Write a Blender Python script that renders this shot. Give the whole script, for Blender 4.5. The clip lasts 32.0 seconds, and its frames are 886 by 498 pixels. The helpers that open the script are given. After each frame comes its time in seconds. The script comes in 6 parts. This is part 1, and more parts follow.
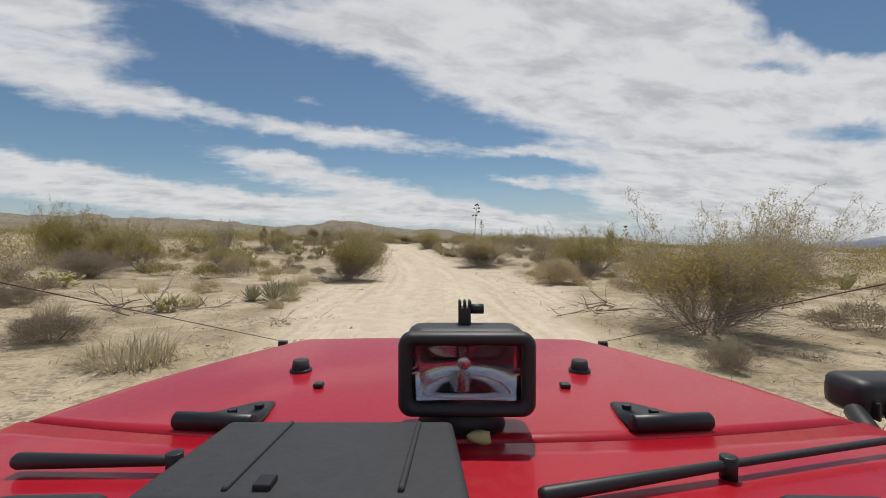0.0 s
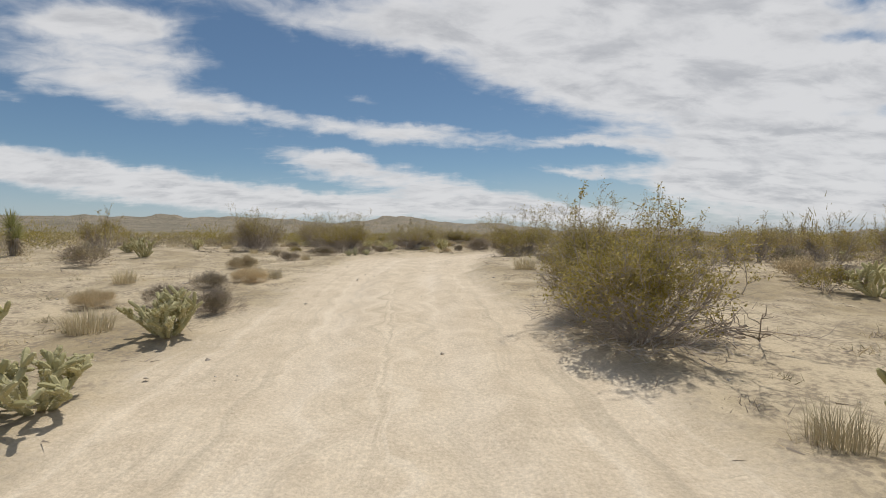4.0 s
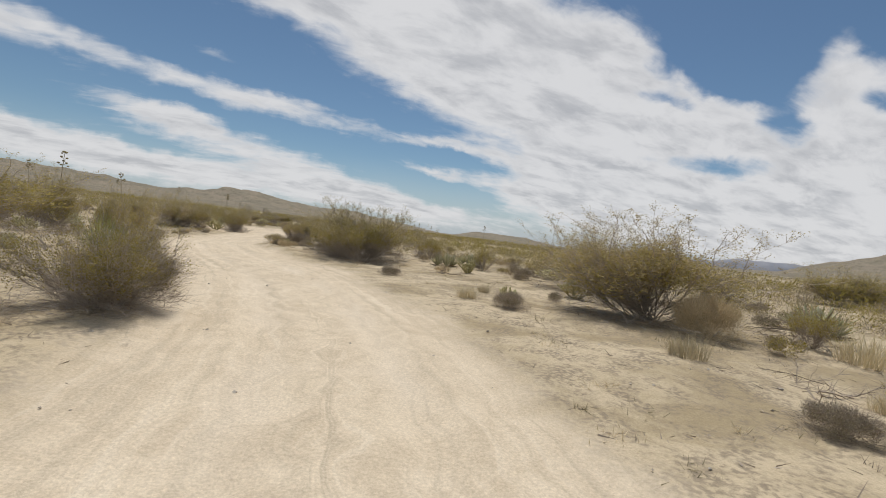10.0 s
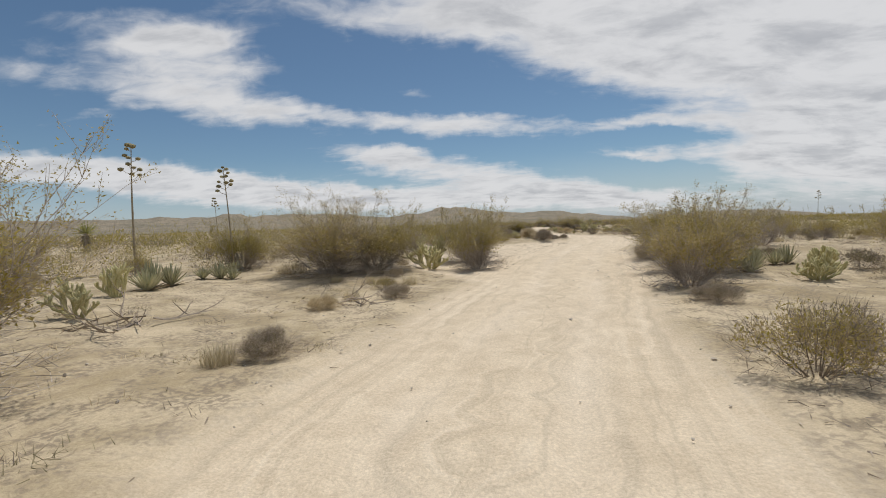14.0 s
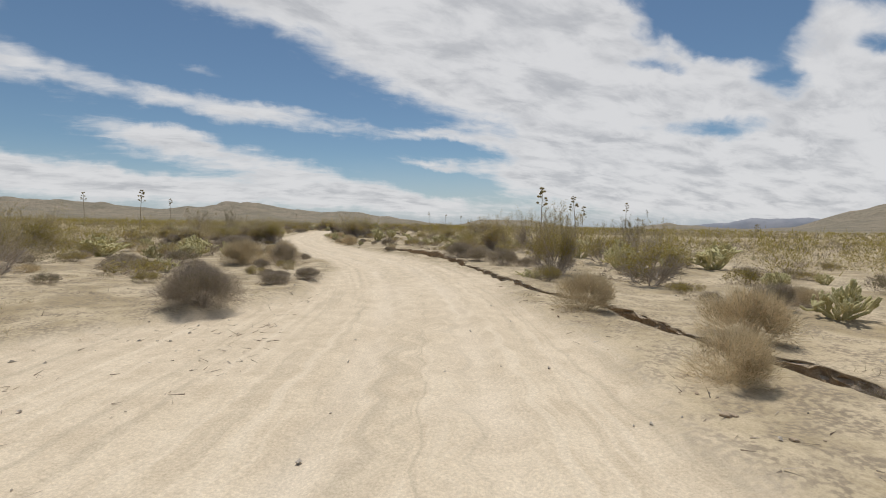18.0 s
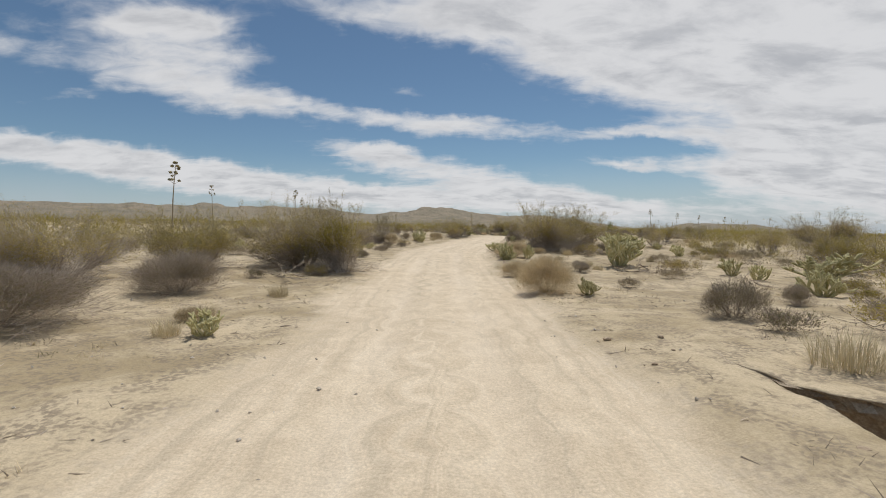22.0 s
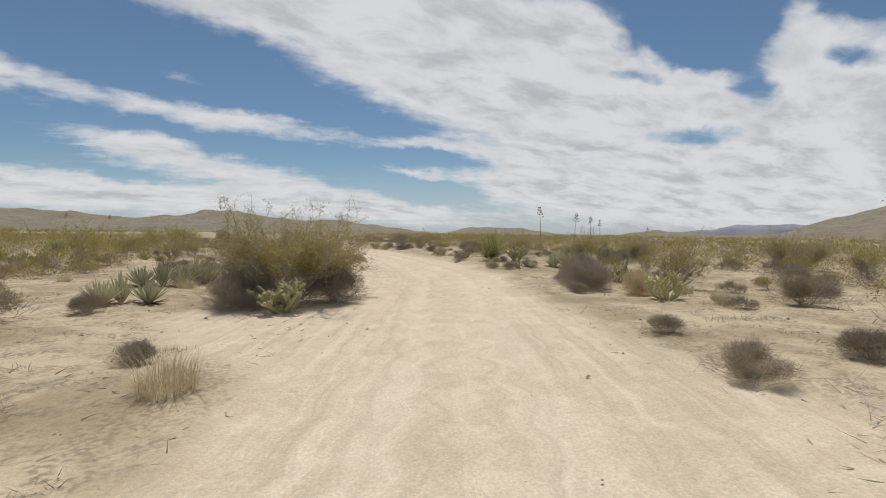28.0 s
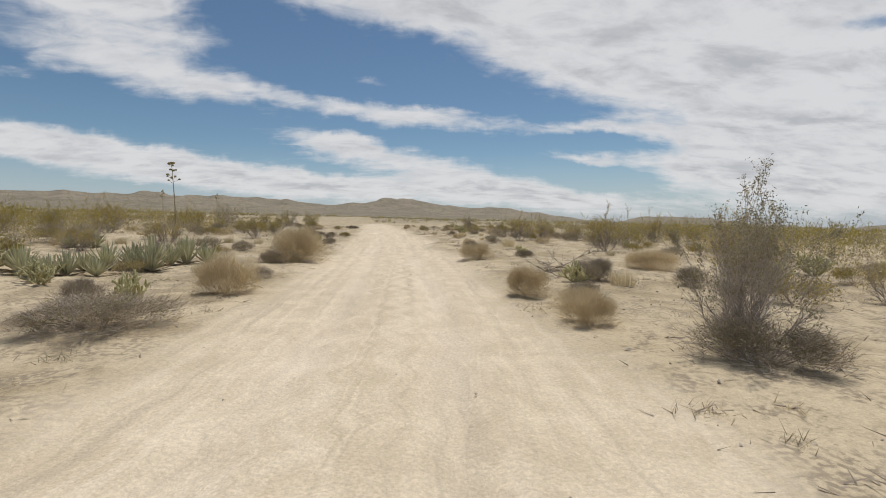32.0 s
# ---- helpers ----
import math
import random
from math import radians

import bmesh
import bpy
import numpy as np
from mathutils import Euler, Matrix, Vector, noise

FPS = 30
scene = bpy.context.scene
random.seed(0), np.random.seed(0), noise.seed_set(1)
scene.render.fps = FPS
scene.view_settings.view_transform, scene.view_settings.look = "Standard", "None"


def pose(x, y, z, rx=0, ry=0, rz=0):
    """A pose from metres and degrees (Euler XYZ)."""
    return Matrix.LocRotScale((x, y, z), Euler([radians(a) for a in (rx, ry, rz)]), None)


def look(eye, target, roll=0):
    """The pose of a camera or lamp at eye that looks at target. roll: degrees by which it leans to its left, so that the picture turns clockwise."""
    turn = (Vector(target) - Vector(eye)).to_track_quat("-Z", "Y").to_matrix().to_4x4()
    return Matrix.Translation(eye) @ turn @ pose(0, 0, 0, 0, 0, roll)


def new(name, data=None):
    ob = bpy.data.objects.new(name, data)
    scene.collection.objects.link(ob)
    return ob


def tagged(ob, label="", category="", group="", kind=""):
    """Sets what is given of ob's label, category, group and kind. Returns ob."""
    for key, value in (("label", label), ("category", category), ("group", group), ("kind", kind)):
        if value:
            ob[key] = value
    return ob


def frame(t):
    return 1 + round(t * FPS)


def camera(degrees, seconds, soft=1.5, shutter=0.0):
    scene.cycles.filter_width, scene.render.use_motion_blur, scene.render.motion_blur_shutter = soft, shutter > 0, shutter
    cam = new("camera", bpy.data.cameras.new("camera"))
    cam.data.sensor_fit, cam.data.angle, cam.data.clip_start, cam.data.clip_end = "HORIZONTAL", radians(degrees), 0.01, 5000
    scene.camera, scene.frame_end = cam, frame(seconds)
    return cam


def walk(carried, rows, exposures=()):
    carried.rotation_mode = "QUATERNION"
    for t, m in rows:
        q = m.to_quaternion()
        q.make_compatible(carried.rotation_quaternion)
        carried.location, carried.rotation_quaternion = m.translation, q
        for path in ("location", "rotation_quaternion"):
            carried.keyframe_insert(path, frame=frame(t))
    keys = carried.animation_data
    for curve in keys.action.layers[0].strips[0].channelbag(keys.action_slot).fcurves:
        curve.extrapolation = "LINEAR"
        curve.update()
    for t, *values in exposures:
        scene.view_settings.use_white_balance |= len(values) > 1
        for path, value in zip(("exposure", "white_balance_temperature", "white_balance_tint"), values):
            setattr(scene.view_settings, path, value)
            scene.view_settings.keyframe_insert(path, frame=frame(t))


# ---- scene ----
cam = camera(89.2, 32.0, soft=1.0)
PATH = [
    (0.0, (0.000, -0.000, 1.551), (0.412, 1.957, 1.506), 0.08),
    (0.5, (0.984, 4.467, 1.584), (1.438, 6.414, 1.513), 0.90),
    (1.0, (1.876, 8.773, 1.615), (2.310, 10.725, 1.572), 0.03),
    (1.5, (2.590, 13.080, 1.557), (2.951, 15.046, 1.483), -0.99),
    (2.0, (3.197, 17.418, 1.522), (3.502, 19.393, 1.447), -0.71),
    (2.5, (3.742, 21.812, 1.465), (4.011, 23.792, 1.387), 0.70),
    (3.0, (4.094, 25.983, 1.571), (4.345, 27.967, 1.516), 1.04),
    (3.5, (4.373, 30.304, 1.707), (4.588, 32.291, 1.648), 0.16),
    (5.5, (4.543, 47.667, 2.547), (4.725, 49.655, 2.433), -2.49),
    (6.0, (5.312, 51.876, 2.410), (5.653, 53.843, 2.283), -2.70),
    (6.5, (6.468, 55.878, 2.257), (7.001, 57.799, 2.102), -4.09),
    (7.0, (8.148, 59.572, 2.145), (8.925, 61.412, 2.046), -4.06),
    (7.5, (10.185, 63.100, 1.958), (11.155, 64.843, 1.817), -2.81),
    (8.0, (12.485, 66.630, 1.903), (13.580, 68.300, 1.792), -0.69),
    (8.5, (14.902, 70.125, 1.863), (16.064, 71.749, 1.769), 1.13),
    (9.0, (17.058, 73.528, 1.795), (18.165, 75.192, 1.713), 3.26),
    (9.5, (18.846, 76.927, 1.698), (19.842, 78.661, 1.654), 3.83),
    (10.0, (20.233, 80.464, 1.833), (21.038, 82.293, 1.750), 6.04),
    (10.5, (20.991, 84.115, 1.877), (21.573, 86.029, 1.861), 8.55),
    (11.0, (21.432, 87.761, 1.792), (21.730, 89.737, 1.705), 6.67),
    (11.5, (21.261, 91.466, 1.707), (21.267, 93.463, 1.585), 5.75),
    (12.0, (20.675, 95.181, 1.633), (20.441, 97.164, 1.515), 1.36),
    (12.5, (19.845, 98.762, 1.701), (19.510, 100.733, 1.649), 1.39),
    (13.0, (19.272, 102.476, 1.713), (18.973, 104.451, 1.622), 0.07),
    (13.5, (18.999, 106.045, 1.483), (18.786, 108.032, 1.397), -0.63),
    (14.0, (18.783, 109.503, 1.255), (18.709, 111.499, 1.153), -2.73),
    (14.5, (18.891, 112.638, 1.144), (18.901, 114.637, 1.059), -4.41),
    (15.0, (19.179, 115.442, 1.290), (19.347, 117.434, 1.217), -3.10),
    (15.5, (19.673, 118.108, 1.325), (20.021, 120.074, 1.209), -1.29),
    (17.5, (24.365, 130.515, 1.357), (25.147, 132.354, 1.284), 0.16),
    (18.0, (26.093, 134.236, 1.370), (26.877, 136.072, 1.249), -0.09),
    (18.5, (27.507, 137.993, 1.225), (28.257, 139.844, 1.126), 0.11),
    (19.0, (28.860, 141.668, 1.194), (29.538, 143.548, 1.100), 1.32),
    (19.5, (29.905, 145.215, 1.118), (30.461, 147.134, 1.025), 1.32),
    (20.0, (30.617, 148.543, 1.117), (31.066, 150.489, 1.010), 1.65),
    (20.5, (31.181, 151.920, 1.124), (31.533, 153.887, 1.050), 2.27),
    (21.0, (31.530, 155.361, 1.020), (31.766, 157.344, 0.918), 0.67),
    (21.5, (31.609, 158.707, 0.921), (31.712, 160.703, 0.833), 0.85),
    (22.0, (31.501, 162.509, 0.962), (31.493, 164.506, 0.859), 0.01),
    (22.5, (31.394, 166.415, 0.896), (31.370, 168.413, 0.812), -0.77),
    (23.0, (31.294, 170.408, 0.774), (31.282, 172.406, 0.684), -1.60),
    (23.5, (31.232, 174.259, 0.817), (31.236, 176.258, 0.750), -1.01),
    (24.0, (31.248, 177.777, 0.966), (31.280, 179.777, 0.945), -1.65),
    (24.5, (31.301, 181.166, 1.001), (31.355, 183.164, 0.940), -0.42),
    (25.0, (31.492, 184.639, 1.053), (31.628, 186.634, 1.003), -0.59),
    (25.5, (31.884, 188.078, 1.065), (32.124, 190.062, 1.001), -1.55),
    (27.5, (36.033, 202.042, 1.520), (36.734, 203.911, 1.399), -2.16),
    (28.0, (37.699, 205.614, 1.463), (38.545, 207.425, 1.377), -0.36),
    (28.5, (39.540, 208.985, 1.365), (40.478, 210.748, 1.264), 0.87),
    (29.0, (41.413, 212.591, 1.387), (42.341, 214.360, 1.285), 1.40),
    (29.5, (43.044, 216.552, 1.297), (43.871, 218.370, 1.185), 1.88),
    (30.0, (44.470, 220.631, 1.220), (45.175, 222.501, 1.129), 2.00),
    (30.5, (45.655, 224.856, 1.250), (46.255, 226.763, 1.212), 1.65),
    (31.0, (46.694, 229.279, 1.252), (47.155, 231.223, 1.153), 0.43),
    (31.5, (47.394, 234.025, 1.212), (47.686, 236.002, 1.149), -0.65),
    (32.0, (47.816, 239.004, 1.032), (47.970, 240.994, 0.893), 0.33),
]
walk(cam, [(t, look(eye, target, roll)) for t, eye, target, roll in PATH])
import collections


# ---- sky, sun ----
SUN_AZ, SUN_EL = radians(24), radians(67)      # azimuth from +y towards +x
world = bpy.data.worlds.new("sky")
scene.world = world
world.use_nodes = True
wt = world.node_tree
wt.nodes.clear()


class Net:
    """Short-hand for building node graphs."""

    def __init__(self, tree):
        self.t = tree

    def add(self, kind, **props):
        n = self.t.nodes.new(kind)
        for key, value in props.items():
            if key == "operation":
                n.operation = value
            elif key == "blend_type":
                n.blend_type = value
            elif key == "data_type":
                n.data_type = value
            elif key == "noise_dimensions":
                n.noise_dimensions = value
            elif key == "feature":
                n.feature = value
        return n

    def put(self, socket, value):
        if isinstance(value, bpy.types.NodeSocket):
            self.t.links.new(value, socket)
        else:
            socket.default_value = value

    def m(self, op, a, b=None, c=None, clamp=False):
        n = self.add("ShaderNodeMath", operation=op)
        n.use_clamp = clamp
        for i, v in enumerate((a, b, c)):
            if v is not None:
                self.put(n.inputs[i], v)
        return n.outputs[0]

    def v(self, op, a, b=None, scale=None):
        n = self.add("ShaderNodeVectorMath", operation=op)
        self.put(n.inputs[0], a)
        if b is not None:
            self.put(n.inputs[1], b)
        if scale is not None:
            self.put(n.inputs["Scale"], scale)
        return n.outputs["Value"] if op in ("DOT_PRODUCT", "LENGTH", "DISTANCE") else n.outputs[0]

    def noise(self, vec, scale, detail=4.0, rough=0.55, distort=0.0, colour=False):
        n = self.add("ShaderNodeTexNoise")
        if vec is not None:
            self.put(n.inputs["Vector"], vec)
        n.inputs["Scale"].default_value = scale
        n.inputs["Detail"].default_value = detail
        n.inputs["Roughness"].default_value = rough
        n.inputs["Distortion"].default_value = distort
        return n.outputs["Color"] if colour else n.outputs["Fac"]

    def ramp(self, fac, stops):
        n = self.add("ShaderNodeValToRGB")
        self.put(n.inputs[0], fac)
        e = n.color_ramp.elements
        while len(e) < len(stops):
            e.new(0.5)
        for el, (pos, col) in zip(e, stops):
            el.position = pos
            el.color = (*col, 1) if len(col) == 3 else col
        return n.outputs[0]

    def step(self, x, lo, hi):
        n = self.add("ShaderNodeMapRange")
        n.interpolation_type = "SMOOTHSTEP"
        self.put(n.inputs[0], x)
        self.put(n.inputs[1], lo)
        self.put(n.inputs[2], hi)
        return n.outputs[0]

    def mix(self, fac, a, b, mode="MIX"):
        n = self.add("ShaderNodeMix", data_type="RGBA")
        n.blend_type = mode
        self.put(n.inputs[0], fac)
        for s, v in ((n.inputs[6], a), (n.inputs[7], b)):
            self.put(s, (*v, 1) if isinstance(v, tuple) and len(v) == 3 else v)
        return n.outputs[2]


# cloud banks and streaks as they stood: azimuth, elevation, half length, half depth, tilt (degrees), weight; blue gaps weigh less than nothing
STREAKS = [
    (-27.7, 18.3, 8.4, 1.7, 4, 0.95), (-26.5, 14.6, 10.4, 1.9, -3, 1.0), (-6.3, 24.6, 17.3, 2.4, -3, 0.85),
    (-30.9, 20.7, 6.2, 1.1, 11, 0.9), (-0.4, 12.4, 14.1, 1.3, -4, 1.0), (-7.7, 9.2, 3.8, 1.1, -11, 0.75),
    (3.0, 6.0, 18.3, 1.9, -11, 1.0), (-19.9, 4.9, 17.1, 1.3, -4, 0.9), (11.6, 2.7, 18.1, 1.4, -4, 0.95),
    (-39.5, 7.1, 15.0, 1.4, -3, 1.15), (-18.5, 3.6, 16.1, 1.5, -5, 0.95), (-44.6, 15.4, 5.2, 1.8, 0, 0.55),
    (-40.0, 12.3, 3.6, 0.5, 15, 0.5), (-33.6, 21.4, 9.5, 2.1, 8, 0.6), (-4.8, 16.2, 2.6, 0.6, -1, 0.4), (0.3, 16.7, 1.1, 0.4, -2, 0.35),
]
BANKS = [
    (36.4, 17.8, 27.6, 7.2, -19, 1.35), (22.2, 18.5, 15.7, 3.3, -13, 0.9), (25.6, 24.3, 21.5, 3.5, -9, 0.95),
    (42.7, 5.8, 16.0, 3.5, -9, 1.1), (53.7, 13.3, 5.1, 3.1, 3, 0.8), (21.5, 10.7, 6.3, 0.6, -3, 0.55),
    (21.2, 7.1, 4.2, 0.6, -7, 0.6), (69.8, 10.7, 9.0, 7.6, -15, 1.25), (63.3, 19.4, 2.4, 2.9, 17, 0.6), (51.7, 4.3, 18.9, 4.1, -5, 1.0),
]
GAPS = [
    (51.1, 20.1, 6.0, 1.8, -31, -0.9), (51.7, 10.5, 5.0, 1.3, 0, -0.5), (49.8, 16.4, 4.2, 0.6, -21, -0.55),
    (23.7, 4.6, 3.8, 0.9, -7, -0.55), (27.0, 8.6, 7.4, 0.9, -11, -0.6), (39.4, 6.3, 2.8, 0.6, 3, -0.35),
    (54.3, 21.5, 5.5, 2.6, -50, -1.2), (58.1, 13.7, 2.7, 1.6, -18, -1.1), (54.5, 9.7, 3.2, 1.5, -21, -0.75),
    (67.6, 15.6, 3.0, 0.8, -20, -0.7), (73.5, 18.0, 6.3, 1.0, -26, -0.8), (71.8, 5.5, 1.3, 0.3, 2, -0.5), (23.1, 4.8, 4.8, 1.0, -6, -0.6),
]


def build_sky():
    k = Net(wt)
    out = k.add("ShaderNodeOutputWorld")
    bg = k.add("ShaderNodeBackground")
    wt.links.new(bg.outputs[0], out.inputs[0])
    co = k.add("ShaderNodeTexCoord").outputs["Generated"]
    sep = k.add("ShaderNodeSeparateXYZ")
    wt.links.new(co, sep.inputs[0])
    x, y, z = sep.outputs
    deg = 180 / math.pi
    az = k.m("MULTIPLY", k.m("ARCTAN2", x, y), deg)
    el = k.m("MULTIPLY", k.m("ARCSINE", z), deg)
    # a flat layer overhead, seen in perspective
    lift = k.m("ADD", k.m("MAXIMUM", z, 0.0), 0.24)
    flat = k.add("ShaderNodeCombineXYZ")
    wt.links.new(k.m("DIVIDE", x, lift), flat.inputs[0])
    wt.links.new(k.m("DIVIDE", y, lift), flat.inputs[1])
    turn = k.add("ShaderNodeMapping")
    wt.links.new(flat.outputs[0], turn.inputs[0])
    turn.inputs["Rotation"].default_value = (0, 0, radians(-24))
    turn.inputs["Scale"].default_value = (1.15, 2.0, 1.0)
    lay = turn.outputs[0]
    big = k.noise(lay, 2.4, 6.0, 0.55, 0.6)
    fine = k.noise(lay, 7.0, 7.0, 0.58, 0.5)
    warp = k.noise(co, 7.0, 4.0, 0.55)
    warp2 = k.noise(co, 11.0, 5.0, 0.6, 0.3)
    az = k.m("ADD", az, k.m("MULTIPLY", k.m("SUBTRACT", warp, 0.5), 9.0))
    el = k.m("ADD", el, k.m("MULTIPLY", k.m("SUBTRACT", warp2, 0.5), 2.6))
    total = None
    for a, e, ra, re, tilt, w in STREAKS + BANKS + GAPS:
        ct, st = math.cos(radians(tilt)), math.sin(radians(tilt))
        u = k.m("MULTIPLY_ADD", az, ct / ra, k.m("MULTIPLY_ADD", el, st / ra, -(a * ct + e * st) / ra))
        t = k.m("MULTIPLY_ADD", az, -st / re, k.m("MULTIPLY_ADD", el, ct / re, (a * st - e * ct) / re))
        q = k.m("MULTIPLY_ADD", u, u, k.m("MULTIPLY", t, t))
        g = k.m("MULTIPLY", k.m("EXPONENT", k.m("MULTIPLY", k.m("POWER", q, 1.25), -0.75)), w)
        total = g if total is None else k.m("ADD", total, g)
    cover = k.m("MINIMUM", total, 1.35)
    # the rest of the sky carries the same broken cloud
    rest = k.m("MULTIPLY", k.step(el, 27.0, 42.0), 0.6)
    behind = k.m("MULTIPLY", k.step(k.m("ABSOLUTE", az), 76.0, 98.0), 0.6)
    cover = k.m("ADD", cover, k.m("MAXIMUM", rest, behind))
    dens = k.m("MULTIPLY_ADD", k.m("SUBTRACT", big, 0.5), 0.95, cover)
    dens = k.m("MULTIPLY_ADD", k.m("SUBTRACT", fine, 0.5), 0.8, dens)
    mask = k.step(dens, 0.30, 1.12)
    thick = k.step(dens, 0.55, 1.7)
    shade = k.noise(lay, 3.0, 6.0, 0.6, 0.3)
    white = k.mix(k.m("MULTIPLY", k.step(shade, 0.40, 0.68), thick), (0.70, 0.70, 0.71), (0.45, 0.46, 0.485))
    sky = k.add("ShaderNodeTexSky")
    sky.sky_type = "NISHITA"
    sky.sun_disc = False
    sky.sun_elevation, sky.sun_rotation = SUN_EL, SUN_AZ
    sky.altitude, sky.air_density, sky.dust_density, sky.ozone_density = 900, 1.0, 0.6, 2.0
    blue = k.mix(1.0, sky.outputs[0], (0.060, 0.0675, 0.068), "MULTIPLY")
    haze = k.m("MULTIPLY", k.m("SUBTRACT", 1.0, k.step(el, -2.0, 9.0)), 0.75)
    blue = k.mix(haze, blue, (0.45, 0.50, 0.585))
    wt.links.new(k.mix(k.m("MULTIPLY", mask, 0.95), blue, white), bg.inputs[0])
    bg.inputs[1].default_value = 1.0


build_sky()
sun = new("sun", bpy.data.lights.new("sun", "SUN"))
sun.data.energy, sun.data.angle, sun.data.color = 3.0, radians(0.9), (1.0, 0.953, 0.89)
sun.matrix_world = look((0, 0, 50), (-math.sin(SUN_AZ) * math.cos(SUN_EL), -math.cos(SUN_AZ) * math.cos(SUN_EL), 50 - math.sin(SUN_EL)))
scene.view_settings.exposure = 0.0


# ---- materials ----
def material(name, rough=0.8):
    mat = bpy.data.materials.new(name)
    mat.use_nodes = True
    k = Net(mat.node_tree)
    b = mat.node_tree.nodes["Principled BSDF"]
    b.inputs["Roughness"].default_value = rough
    return mat, k, b


def bump(k, b, height, strength, dist):
    n = k.add("ShaderNodeBump")
    n.inputs["Strength"].default_value = strength
    n.inputs["Distance"].default_value = dist
    k.put(n.inputs["Height"], height)
    k.t.links.new(n.outputs[0], b.inputs["Normal"])


def where(k):
    return k.add("ShaderNodeNewGeometry").outputs["Position"]


def sand_material():
    mat, k, b = material("desert_sand", 0.95)
    p = where(k)
    at = k.add("ShaderNodeAttribute")
    at.attribute_name = "track"
    track = at.outputs["Fac"]
    lane = k.add("ShaderNodeAttribute")
    lane.attribute_name = "rut"
    rut = lane.outputs["Fac"]
    grain = k.noise(p, 38, 6, 0.75)
    patch = k.noise(p, 0.42, 7, 0.65, 0.5)
    mid = k.noise(p, 2.3, 7, 0.70, 0.4)
    speck = k.noise(p, 19, 3, 0.6)
    crumb = k.noise(p, 7.5, 5, 0.7, 0.6)
    clean = k.mix(k.step(mid, 0.34, 0.68), (0.615, 0.51, 0.37), (0.73, 0.62, 0.465))
    clean = k.mix(k.m("MULTIPLY", k.step(crumb, 0.60, 0.74), 0.4), clean, (0.48, 0.385, 0.275))
    lane2 = k.add("ShaderNodeAttribute")
    lane2.attribute_name = "way"
    comb = k.add("ShaderNodeVectorMath", operation="MULTIPLY")
    k.put(comb.inputs[0], lane2.outputs["Vector"])
    comb.inputs[1].default_value = (5.5, 0.16, 1.0)
    streak = k.noise(comb.outputs[0], 1.0, 5, 0.6, 0.3)
    clean = k.mix(k.m("MULTIPLY", k.step(streak, 0.50, 0.68), 0.55), clean, (0.49, 0.415, 0.305))
    clean = k.mix(k.m("MULTIPLY", k.step(streak, 0.48, 0.34), 0.5), clean, (0.78, 0.68, 0.53))
    clean = k.mix(k.m("MULTIPLY", rut, 0.6), clean, (0.78, 0.68, 0.54))
    soil = k.mix(k.step(patch, 0.40, 0.64), (0.60, 0.50, 0.345), (0.39, 0.315, 0.195))
    soil = k.mix(k.m("MULTIPLY", k.step(crumb, 0.54, 0.68), 0.5), soil, (0.34, 0.275, 0.195))
    litter = k.m("MULTIPLY", k.step(mid, 0.42, 0.58), k.step(speck, 0.42, 0.56))
    soil = k.mix(k.m("MULTIPLY", litter, 0.8), soil, (0.25, 0.205, 0.15))
    bare = k.add("ShaderNodeAttribute")
    bare.attribute_name = "raw"
    subsoil = k.mix(k.step(crumb, 0.38, 0.62), (0.36, 0.275, 0.18), (0.21, 0.155, 0.10))
    soil = k.mix(k.m("MULTIPLY", bare.outputs["Fac"], 0.9), soil, subsoil)
    col = k.mix(track, soil, clean)
    # raw brown subsoil on steep bank faces, darkened to paint in the undercut's shade
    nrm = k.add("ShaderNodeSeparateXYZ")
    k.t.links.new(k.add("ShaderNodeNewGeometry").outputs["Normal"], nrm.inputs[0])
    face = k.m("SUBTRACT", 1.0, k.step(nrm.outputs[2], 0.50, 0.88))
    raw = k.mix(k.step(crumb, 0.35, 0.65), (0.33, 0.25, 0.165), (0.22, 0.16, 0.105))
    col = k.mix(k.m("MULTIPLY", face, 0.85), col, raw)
    # far out the bare soil is hidden by scrub
    far = k.step(k.v("LENGTH", k.v("SUBTRACT", p, (25.0, 120.0, 0.0))), 190.0, 480.0)
    scrub = k.mix(k.step(k.noise(p, 0.06, 5, 0.7), 0.35, 0.65), (0.22, 0.195, 0.125), (0.35, 0.30, 0.205))
    col = k.mix(far, col, scrub)
    tint = k.mix(k.step(grain, 0.25, 0.8), (0.76, 0.75, 0.74), (1.13, 1.13, 1.13))
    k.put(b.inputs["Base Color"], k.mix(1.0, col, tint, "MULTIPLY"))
    h = k.m("ADD", k.m("MULTIPLY", crumb, 0.8), k.m("MULTIPLY", k.noise(p, 46, 3, 0.6), 0.25))
    bump(k, b, h, 0.6, 0.045)
    b.inputs["Specular IOR Level"].default_value = 0.15
    return mat


